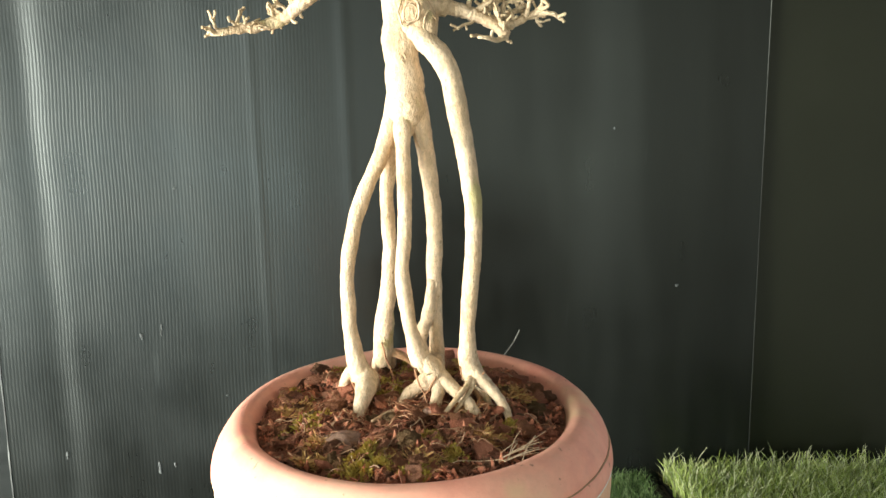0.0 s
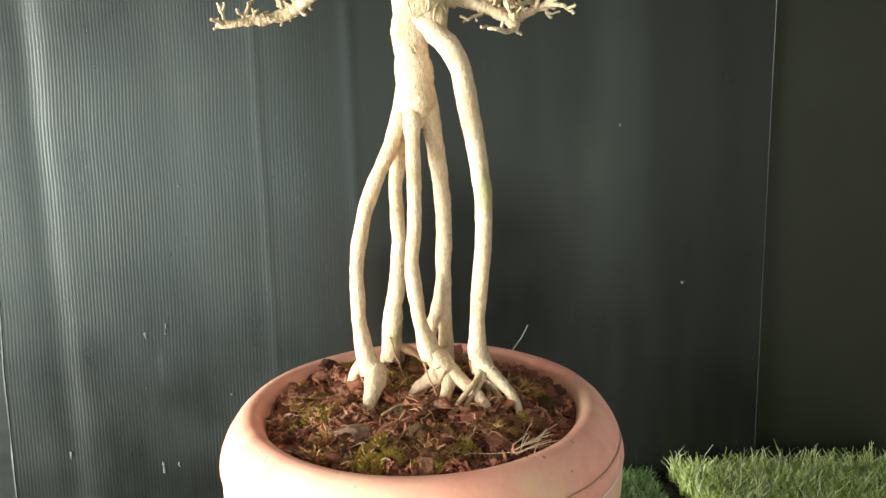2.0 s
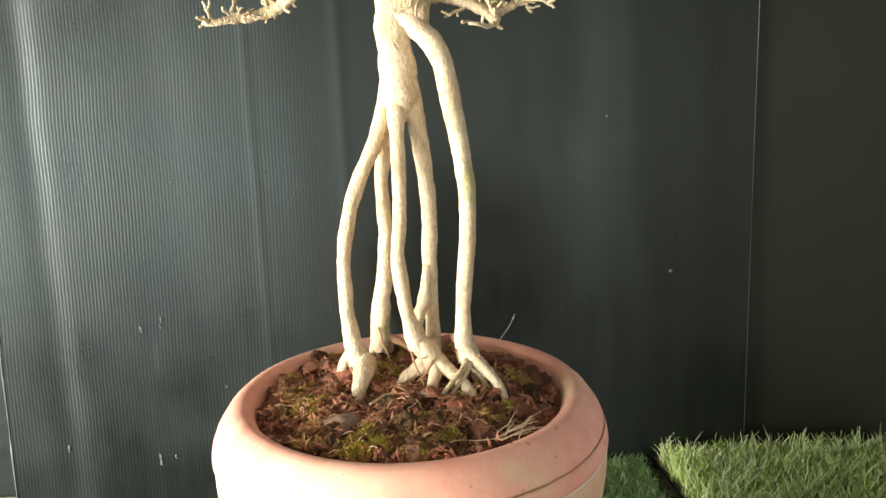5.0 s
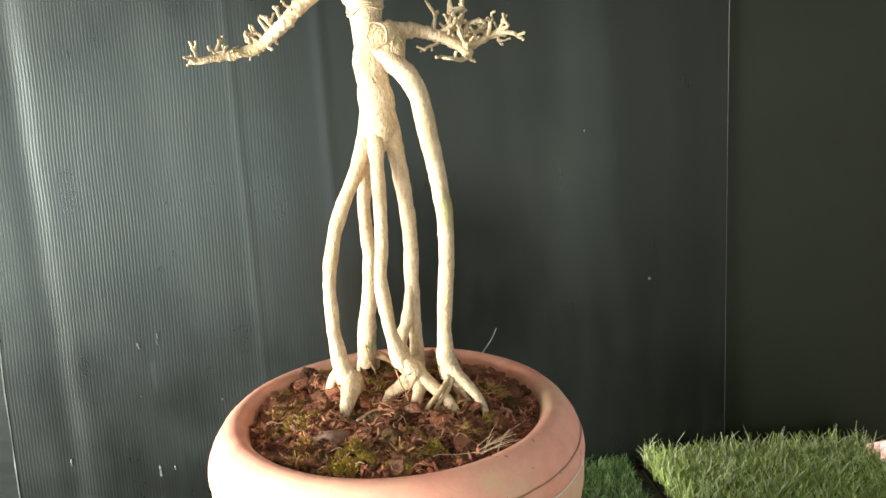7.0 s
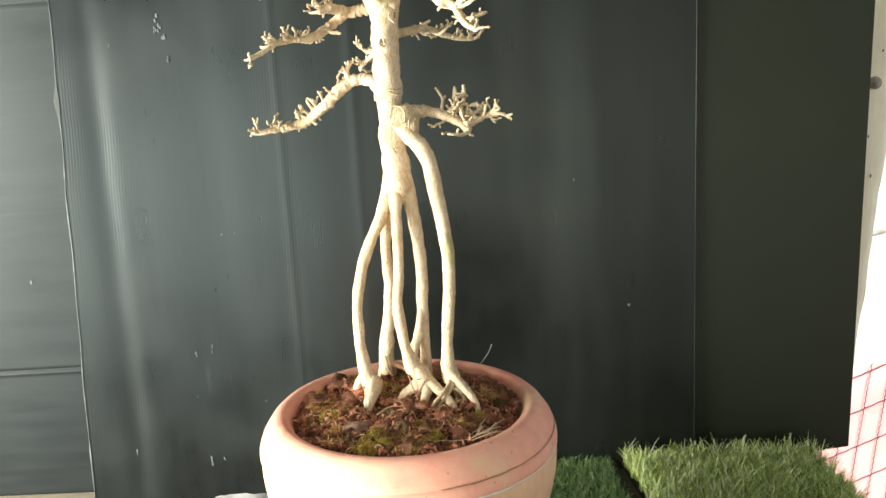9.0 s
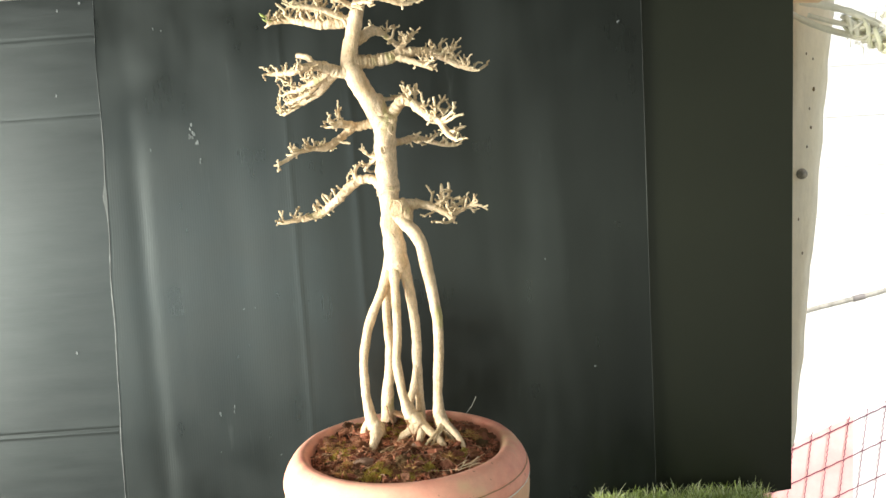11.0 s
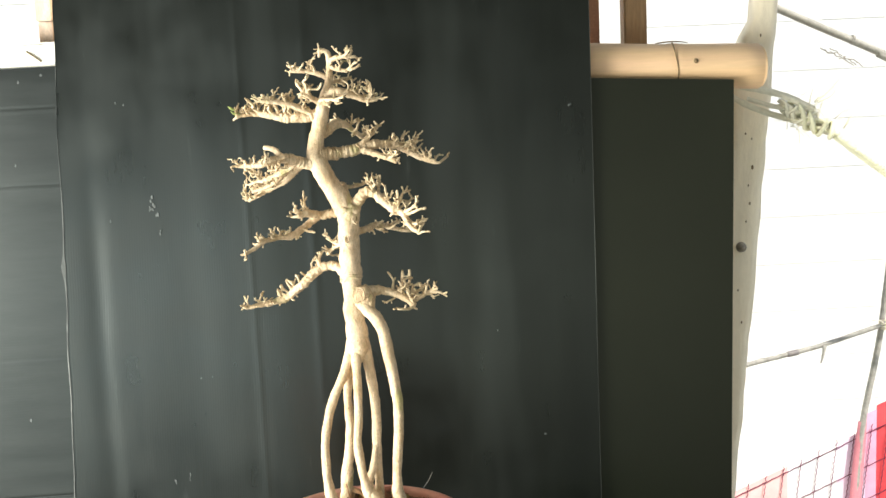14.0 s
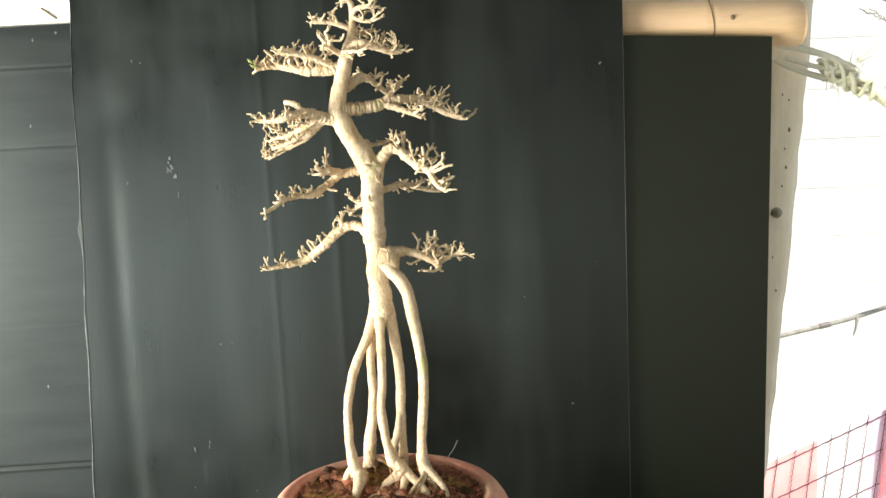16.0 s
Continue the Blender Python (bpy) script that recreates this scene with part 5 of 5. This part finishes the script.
def crooked(rng, p, q, bend, lean=Vector((0, 0, 0))):
    """A line from p to q with two slight kinks, that may set out along another way."""
    span = (q - p).length
    kink = lambda: Vector((rng.uniform(-1, 1), rng.uniform(-1, 1), rng.uniform(-1, 1))) * span * bend
    return [p, p.lerp(q, 0.36) + kink() + lean * span * 0.2, p.lerp(q, 0.7) + kink() + lean * span * 0.1, q]


def stubs(bm, rng, line, r, count, deep):
    """Short clipped side shoots on a twig, like the points of an antler."""
    for k in range(count):
        i = rng.choice((1, 2, 2, 3))
        ahead = (line[i] - line[i - 1]).normalized()
        way = (ahead * rng.uniform(0.4, 1.0) + Vector((rng.uniform(-1, 1), rng.uniform(-0.9, 0.9), rng.uniform(-0.35, 1.0)))).normalized()
        p = line[i].lerp(line[i - 1], rng.uniform(0, 0.5))
        side = crooked(rng, p, p + way * rng.uniform(0.0045, 0.011), 0.14)
        tube(bm, side, [r * 1.05, r * 0.8, r * 0.72, r * 0.85], 7, 0.0016, 0.35, 560)
        if deep and rng.random() < 0.55:
            stubs(bm, rng, side, r * 0.85, 1, 0)


limb_count = itertools.count(100)


def limb(pts, radii, shoots):
    """One branch; each shoot: where it leaves, how far it reaches sideways and up in millimetres, and how much it forks."""
    rng = random.Random(next(limb_count))
    bm = bmesh.new()
    wrinkled_tube(bm, pts, radii)
    branch = part("branch", bm, BARK, bonsai)
    line = spline(pts, 0.003)
    reach = sum((Vector(b) - Vector(a)).length for a, b in zip(pts, pts[1:]))
    outward = Vector(pts[-1]) - Vector(pts[0])
    outward.normalize()
    small = []
    for k in range(int(reach / 0.012) if len(shoots) > 2 else 0):
        way = outward * rng.uniform(-0.2, 1.0) + Vector((rng.uniform(-0.8, 0.8), 0, rng.uniform(-0.25, 1.0)))
        way *= rng.uniform(7, 18) / max(0.3, way.length)
        small.append((rng.uniform(0.42, 1.0), way.x, way.z, rng.choice((0, 1, 1))))
    for share, dx, dz, forks in shoots + small:
        dx, dz = dx * rng.uniform(0.75, 1.2) + rng.uniform(-3, 3), dz * rng.uniform(0.72, 1.08)
        i = min(range(len(line)), key=lambda j: abs(line[j][1] - share))
        p = line[i][0]
        long = math.hypot(dx, dz) * 0.001
        q = p + Vector((dx * 0.001, rng.uniform(-0.9, 0.9) * long, dz * 0.001))
        r = min(0.8 * radius_at(radii, share), rng.uniform(0.001, 0.0015) + 0.026 * long)
        way = crooked(rng, p, q, 0.16, (line[min(i + 1, len(line) - 1)][0] - line[max(i - 1, 0)][0]).normalized())
        bm = bmesh.new()
        tube(bm, way, [r * 1.45, r, r * 0.82, r * 0.8], 8, 0.0018, 0.42, 480)
        stubs(bm, rng, way, r * 0.8, forks * 2 + (1 if long > 0.012 else 0), forks > 1)
        part("twig", bm, BARK_TWIG, branch)


limb([(0.015, 0.043, 0.583), (0.032, 0.046, 0.584), (0.051, 0.051, 0.583), (0.069, 0.051, 0.577), (0.084, 0.048, 0.569), (0.093, 0.043, 0.561)],
     [0.0096, 0.0081, 0.0059, 0.0051, 0.0044, 0.0044],
     [(0.52, -2, 27, 1), (0.52, 26, 31, 2), (0.58, 22, 21, 2), (0.64, 30, 14, 1), (0.58, 10, 27, 1), (0.72, 32, 10, 2), (1.00, -26, 1, 1), (0.98, 2, -7, 0), (0.82, 15, 4, 1)])
limb([(0.088, 0.045, 0.569), (0.099, 0.052, 0.570), (0.109, 0.055, 0.574), (0.117, 0.055, 0.578)],
     [0.0037, 0.0033, 0.0029, 0.0022],
     [(1.00, 10, 8, 1), (0.73, 9, -7, 1), (0.97, 19, -8, 1), (0.53, 3, 12, 1), (0.33, -5, 10, 1)])
limb([(0.004, 0.045, 0.610), (-0.008, 0.051, 0.618), (-0.017, 0.056, 0.621), (-0.029, 0.057, 0.620), (-0.039, 0.056, 0.615), (-0.048, 0.055, 0.608), (-0.059, 0.055, 0.597), (-0.071, 0.057, 0.588), (-0.083, 0.059, 0.579), (-0.099, 0.059, 0.574), (-0.114, 0.056, 0.572), (-0.126, 0.051, 0.571)],
     [0.0088, 0.0066, 0.0063, 0.0059, 0.0063, 0.0063, 0.0059, 0.0055, 0.0051, 0.0048, 0.0040, 0.0029],
     [(0.99, -17, -3, 1), (0.99, -10, 12, 1), (0.99, -16, 4, 0), (0.95, 4, 13, 1), (0.87, 5, 7, 0), (0.58, -19, 7, 0), (0.61, -11, 18, 1), (0.43, -14, 1, 1), (0.37, -9, 9, 1), (0.52, 0, 8, 0), (0.69, 4, -7, 0), (0.77, 2, 7, 0)])
limb([(-0.034, 0.055, 0.620), (-0.036, 0.058, 0.627), (-0.035, 0.060, 0.633), (-0.031, 0.061, 0.639)],
     [0.0040, 0.0029, 0.0022, 0.0018],
     [(0.37, -8, 4, 1), (0.97, 3, 4, 0), (0.70, -6, 6, 0)])
limb([(0.004, 0.055, 0.699), (-0.011, 0.056, 0.694), (-0.025, 0.057, 0.692), (-0.034, 0.056, 0.690), (-0.043, 0.055, 0.683), (-0.053, 0.048, 0.676), (-0.062, 0.041, 0.670), (-0.072, 0.033, 0.667), (-0.082, 0.025, 0.667), (-0.094, 0.017, 0.666), (-0.104, 0.009, 0.663), (-0.114, 0.002, 0.657), (-0.124, -0.004, 0.652)],
     [0.0088, 0.0066, 0.0059, 0.0055, 0.0051, 0.0051, 0.0048, 0.0044, 0.0033, 0.0026, 0.0026, 0.0025, 0.0025],
     [(1.00, -3, 7, 0), (1.00, 2, -8, 1), (0.99, -6, -2, 0), (0.60, -8, 13, 1), (0.57, -2, 13, 0), (0.67, -9, 9, 1), (0.71, -7, 7, 0), (0.77, -1, 5, 0), (0.83, 2, -6, 0), (0.53, -6, -7, 0)])
limb([(-0.032, 0.051, 0.693), (-0.040, 0.045, 0.695), (-0.047, 0.039, 0.697), (-0.052, 0.034, 0.695), (-0.057, 0.029, 0.694)],
     [0.0051, 0.0055, 0.0055, 0.0040, 0.0029],
     [(0.53, -5, 16, 2), (0.80, -10, 14, 1), (0.97, -13, 1, 1), (0.57, -3, -10, 0), (0.38, -1, 9, 1)])
limb([(0.003, 0.053, 0.654), (-0.006, 0.079, 0.647), (-0.016, 0.105, 0.640), (-0.024, 0.120, 0.633), (-0.030, 0.135, 0.626)],
     [0.0037, 0.0028, 0.0024, 0.0021, 0.0018],
     [(0.40, -18, 12, 2), (0.20, -17, 6, 1), (0.62, -12, -3, 1), (0.50, -2, 12, 1)])
limb([(0.008, 0.047, 0.693), (0.022, 0.044, 0.708), (0.031, 0.042, 0.718), (0.038, 0.041, 0.722), (0.048, 0.039, 0.718), (0.058, 0.036, 0.709), (0.069, 0.032, 0.700), (0.079, 0.026, 0.695), (0.086, 0.018, 0.690), (0.090, 0.009, 0.681), (0.097, -0.001, 0.673), (0.104, -0.011, 0.670)],
     [0.0088, 0.0077, 0.0074, 0.0074, 0.0063, 0.0063, 0.0059, 0.0051, 0.0044, 0.0037, 0.0029, 0.0022],
     [(0.27, 4, 15, 2), (0.34, 3, 17, 1), (0.39, 5, 25, 2), (0.45, 7, 22, 1), (0.50, 14, 22, 1), (0.56, 18, 21, 2), (0.59, 18, 17, 1), (0.69, 18, 17, 2), (0.72, 27, 10, 1), (0.76, 30, -4, 1), (0.86, 18, 9, 2), (0.95, 9, -1, 0), (0.42, 15, 5, 1), (0.34, -5, 14, 1), (0.65, 0, 10, 1), (0.81, -6, -5, 1)])
limb([(0.019, 0.053, 0.667), (0.032, 0.071, 0.668), (0.043, 0.094, 0.670), (0.055, 0.113, 0.667), (0.069, 0.126, 0.661), (0.085, 0.134, 0.656), (0.099, 0.139, 0.654)],
     [0.0051, 0.0044, 0.0044, 0.0037, 0.0031, 0.0026, 0.0022],
     [(0.28, 20, 10, 1), (0.32, 10, -14, 1), (0.25, 3, -11, 1), (0.77, 3, 10, 1), (0.38, -3, 8, 0), (0.62, 2, 7, 0), (0.55, 4, 7, 0), (0.93, 10, 6, 1)])
limb([(-0.027, 0.047, 0.775), (-0.012, 0.052, 0.775), (0.003, 0.057, 0.776), (0.020, 0.060, 0.778), (0.039, 0.064, 0.783), (0.057, 0.069, 0.785), (0.076, 0.075, 0.783), (0.087, 0.079, 0.778), (0.098, 0.080, 0.771), (0.109, 0.077, 0.765), (0.120, 0.073, 0.760), (0.129, 0.069, 0.757)],
     [0.0110, 0.0088, 0.0081, 0.0074, 0.0066, 0.0063, 0.0055, 0.0048, 0.0040, 0.0037, 0.0033, 0.0026],
     [(0.53, 1, 20, 1), (0.56, 10, 16, 2), (0.64, 18, 13, 2), (0.69, 15, 12, 2), (0.65, 8, 10, 1), (0.75, 8, 8, 1), (0.88, 8, 10, 2), (0.93, 15, 10, 1), (0.96, 22, 5, 1), (0.99, 10, -2, 0), (0.91, 9, 14, 1), (0.54, 6, 9, 1), (0.36, -5, -4, 0), (0.73, -1, -6, 0)])
limb([(0.031, 0.059, 0.779), (0.046, 0.055, 0.774), (0.057, 0.051, 0.770), (0.068, 0.049, 0.765), (0.079, 0.047, 0.760)],
     [0.0051, 0.0044, 0.0037, 0.0029, 0.0022],
     [(0.42, 8, 6, 1), (0.60, 10, 10, 1), (0.78, 11, 14, 2), (0.45, 1, -8, 0), (0.82, 12, 2, 1)])
limb([(0.027, 0.059, 0.782), (0.035, 0.060, 0.789), (0.042, 0.063, 0.795), (0.049, 0.067, 0.801)],
     [0.0044, 0.0040, 0.0033, 0.0025],
     [(0.43, -12, -6, 0), (0.90, 11, 11, 1), (0.83, -6, 14, 1), (0.90, 11, 2, 1), (0.57, 7, 15, 1)])
limb([(-0.020, 0.053, 0.803), (-0.010, 0.061, 0.810), (-0.001, 0.069, 0.815), (0.009, 0.075, 0.814), (0.017, 0.081, 0.808), (0.025, 0.086, 0.801), (0.032, 0.091, 0.795)],
     [0.0081, 0.0074, 0.0066, 0.0051, 0.0037, 0.0031, 0.0029],
     [(0.60, 12, 11, 2), (0.72, 12, 12, 1), (0.87, 12, 6, 1), (0.47, 5, 6, 0), (0.77, -5, -6, 0)])
limb([(-0.028, 0.045, 0.764), (-0.042, 0.040, 0.764), (-0.052, 0.035, 0.767), (-0.062, 0.029, 0.771), (-0.070, 0.023, 0.773), (-0.078, 0.017, 0.773), (-0.086, 0.012, 0.771), (-0.096, 0.009, 0.767), (-0.107, 0.011, 0.766), (-0.118, 0.013, 0.766), (-0.129, 0.015, 0.766)],
     [0.0103, 0.0077, 0.0070, 0.0074, 0.0066, 0.0055, 0.0051, 0.0044, 0.0037, 0.0029, 0.0022],
     [(0.62, -5, 13, 0), (0.80, -1, 12, 1), (0.96, -14, -1, 0), (0.96, -5, 6, 2), (0.90, -6, -12, 2), (0.82, -4, -14, 2), (0.70, -7, -12, 2), (0.58, -6, -14, 2), (0.47, -6, -12, 2), (0.73, 1, 9, 1), (0.87, -5, 8, 1), (0.42, -2, -15, 1), (0.31, -6, -10, 1)])
limb([(-0.073, 0.022, 0.774), (-0.080, 0.028, 0.783), (-0.089, 0.033, 0.787), (-0.097, 0.037, 0.788)],
     [0.0044, 0.0040, 0.0034, 0.0031],
     [(0.33, 7, 2, 0)])
limb([(-0.041, 0.045, 0.765), (-0.053, 0.055, 0.762), (-0.062, 0.066, 0.755), (-0.070, 0.079, 0.747), (-0.081, 0.088, 0.738), (-0.096, 0.096, 0.731), (-0.111, 0.101, 0.724), (-0.125, 0.106, 0.717), (-0.134, 0.111, 0.712)],
     [0.0074, 0.0066, 0.0059, 0.0051, 0.0044, 0.0040, 0.0037, 0.0029, 0.0022],
     [(0.41, -12, 12, 2), (0.51, -16, 11, 2), (0.59, -13, 12, 2), (0.71, -13, 12, 2), (0.66, -23, 14, 2), (0.82, -19, 10, 2), (0.94, -14, 3, 1), (0.99, -7, 10, 1), (0.76, -15, 8, 2), (0.31, -10, 3, 1)])
limb([(-0.021, 0.043, 0.831), (-0.034, 0.042, 0.827), (-0.048, 0.041, 0.826), (-0.063, 0.042, 0.826), (-0.078, 0.043, 0.829), (-0.091, 0.044, 0.832), (-0.104, 0.045, 0.834), (-0.118, 0.042, 0.833), (-0.132, 0.039, 0.831)],
     [0.0081, 0.0074, 0.0066, 0.0063, 0.0055, 0.0048, 0.0037, 0.0029, 0.0022],
     [(0.78, -9, 9, 1), (0.65, -17, 22, 2), (0.62, -6, 27, 2), (0.54, -6, 20, 2), (0.47, -1, 28, 1), (0.41, 4, 27, 2), (0.31, -3, 25, 2), (0.25, 4, 23, 2), (0.16, -4, 18, 2), (0.71, -15, 9, 1), (0.94, -7, 8, 2), (0.10, -3, 14, 1), (0.57, 4, 13, 1), (0.36, -7, 15, 1), (0.85, -7, 8, 1), (0.96, -7, -5, 0)])
limb([(-0.028, 0.041, 0.830), (-0.045, 0.033, 0.838), (-0.062, 0.025, 0.845), (-0.080, 0.019, 0.848), (-0.098, 0.016, 0.850)],
     [0.0051, 0.0042, 0.0036, 0.0029, 0.0022],
     [(0.35, -6, 14, 1), (0.55, 5, 12, 2), (0.75, -12, 8, 1), (0.9, -9, 5, 1), (0.65, -14, -4, 1)])
limb([(-0.035, 0.044, 0.828), (-0.052, 0.056, 0.838), (-0.070, 0.066, 0.846), (-0.088, 0.072, 0.849)],
     [0.0048, 0.0040, 0.0031, 0.0024],
     [(0.4, -6, 12, 1), (0.6, 6, 11, 1), (0.8, -12, 7, 1), (1.0, -10, 5, 1)])
limb([(-0.055, 0.033, 0.768), (-0.068, 0.036, 0.758), (-0.084, 0.042, 0.750), (-0.100, 0.047, 0.744), (-0.114, 0.052, 0.742)],
     [0.0051, 0.0044, 0.0037, 0.0030, 0.0022],
     [(0.3, -10, 7, 1), (0.5, -4, 12, 2), (0.65, -13, -5, 1), (0.8, -8, 9, 1), (1.0, -10, -3, 1)])
limb([(-0.060, 0.062, 0.757), (-0.074, 0.058, 0.752), (-0.090, 0.060, 0.739), (-0.108, 0.064, 0.731), (-0.122, 0.066, 0.727)],
     [0.0046, 0.0040, 0.0034, 0.0028, 0.0022],
     [(0.35, -9, 9, 1), (0.55, -5, 11, 1), (0.75, -12, 6, 1), (0.95, -9, 5, 1)])
limb([(-0.015, 0.037, 0.842), (-0.024, 0.028, 0.848), (-0.033, 0.019, 0.854), (-0.039, 0.017, 0.861), (-0.045, 0.015, 0.870)],
     [0.0044, 0.0037, 0.0031, 0.0026, 0.0021],
     [(0.65, -7, 16, 1), (0.50, 0, 23, 1), (0.35, 0, 16, 1), (0.40, 11, 19, 1), (0.75, 7, 7, 1), (0.55, -10, -4, 1), (0.23, -14, -3, 1)])
limb([(-0.011, 0.035, 0.854), (0.002, 0.031, 0.858), (0.015, 0.027, 0.856), (0.026, 0.029, 0.852), (0.036, 0.031, 0.848), (0.047, 0.033, 0.845), (0.055, 0.035, 0.845)],
     [0.0059, 0.0059, 0.0051, 0.0048, 0.0044, 0.0031, 0.0022],
     [(0.33, 2, 17, 1), (0.38, 6, 19, 1), (0.43, 10, 16, 1), (0.67, 3, 20, 1), (0.77, 7, 20, 2), (0.73, 11, 14, 2), (0.93, 12, 3, 1), (0.92, 6, 8, 1), (0.80, -1, -8, 0), (0.23, -4, 8, 1)])
limb([(-0.017, 0.025, 0.846), (-0.007, 0.012, 0.847), (0.002, 0.002, 0.847), (0.010, -0.005, 0.845)],
     [0.0037, 0.0031, 0.0025, 0.0019],
     [(0.60, 10, -6, 1), (0.73, 10, 4, 1), (0.40, -3, -8, 1)])
limb([(-0.008, 0.045, 0.866), (-0.002, 0.058, 0.871), (0.007, 0.068, 0.874), (0.014, 0.075, 0.871)],
     [0.0033, 0.0028, 0.0022, 0.0018],
     [(0.40, 7, 8, 1), (0.83, 9, 2, 1), (0.50, 7, -5, 1)])
limb([(-0.006, 0.039, 0.876), (-0.016, 0.042, 0.881), (-0.027, 0.042, 0.885), (-0.041, 0.040, 0.887), (-0.055, 0.039, 0.888)],
     [0.0040, 0.0034, 0.0029, 0.0026, 0.0026],
     [(0.38, -4, 13, 0), (0.70, -26, 8, 0), (0.78, 2, 12, 0), (0.88, -3, 12, 0), (1.00, -1, -6, 1), (0.55, -6, -4, 0)])
limb([(-0.003, 0.037, 0.895), (0.003, 0.033, 0.901), (0.014, 0.030, 0.903), (0.025, 0.029, 0.902)],
     [0.0037, 0.0037, 0.0032, 0.0024],
     [(0.60, -1, 12, 0), (0.80, -2, 9, 1), (0.97, 11, -1, 1), (0.90, 8, 8, 1), (0.93, -1, -8, 1), (0.70, 11, 10, 1)])
limb([(-0.003, 0.039, 0.892), (0.004, 0.032, 0.888), (0.014, 0.028, 0.885), (0.022, 0.025, 0.885)],
     [0.0032, 0.0029, 0.0026, 0.0021],
     [(0.93, 7, 10, 1), (1.00, 12, 4, 1), (0.67, 4, -4, 0)])
limb([(-0.005, 0.037, 0.908), (-0.009, 0.033, 0.913), (-0.013, 0.031, 0.913)],
     [0.0029, 0.0022, 0.0018],
     [(0.85, -3, 7, 1), (1.00, -5, -4, 1)])

bm = bmesh.new()
tube(bm, [(0.006, 0.060, 0.701), (0.003, 0.082, 0.714), (-0.001, 0.105, 0.727)], [0.0095, 0.0082, 0.0074], 14, 0.004, 0.1, 80)
part("cut_stub", bm, BARK, bonsai, "sawn-off pale branch stub")
limb([(-0.000, 0.104, 0.725), (0.016, 0.115, 0.725), (0.029, 0.120, 0.728), (0.039, 0.125, 0.733)],
     [0.0032, 0.0026, 0.0022, 0.0018],
     [(0.45, 6, 5, 1), (0.7, 8, 6, 1), (0.95, 6, 5, 1)])
bm = bmesh.new()
rng = random.Random(9)
for k in range(10):
    p = Vector((-0.127 + rng.uniform(-0.008, 0.01), 0.04 + rng.uniform(-0.008, 0.008), 0.834 + rng.uniform(-0.002, 0.008)))
    d = Vector((-0.8, rng.uniform(-0.5, 0.5), rng.uniform(0.1, 0.8))).normalized()
    tube(bm, [p, p + d * 0.004, p + d * 0.008], [0.0008, 0.0013, 0.0004], 5, 0.003)
part("bud", bm, GREEN_TIP, bonsai, "first fresh green growth")
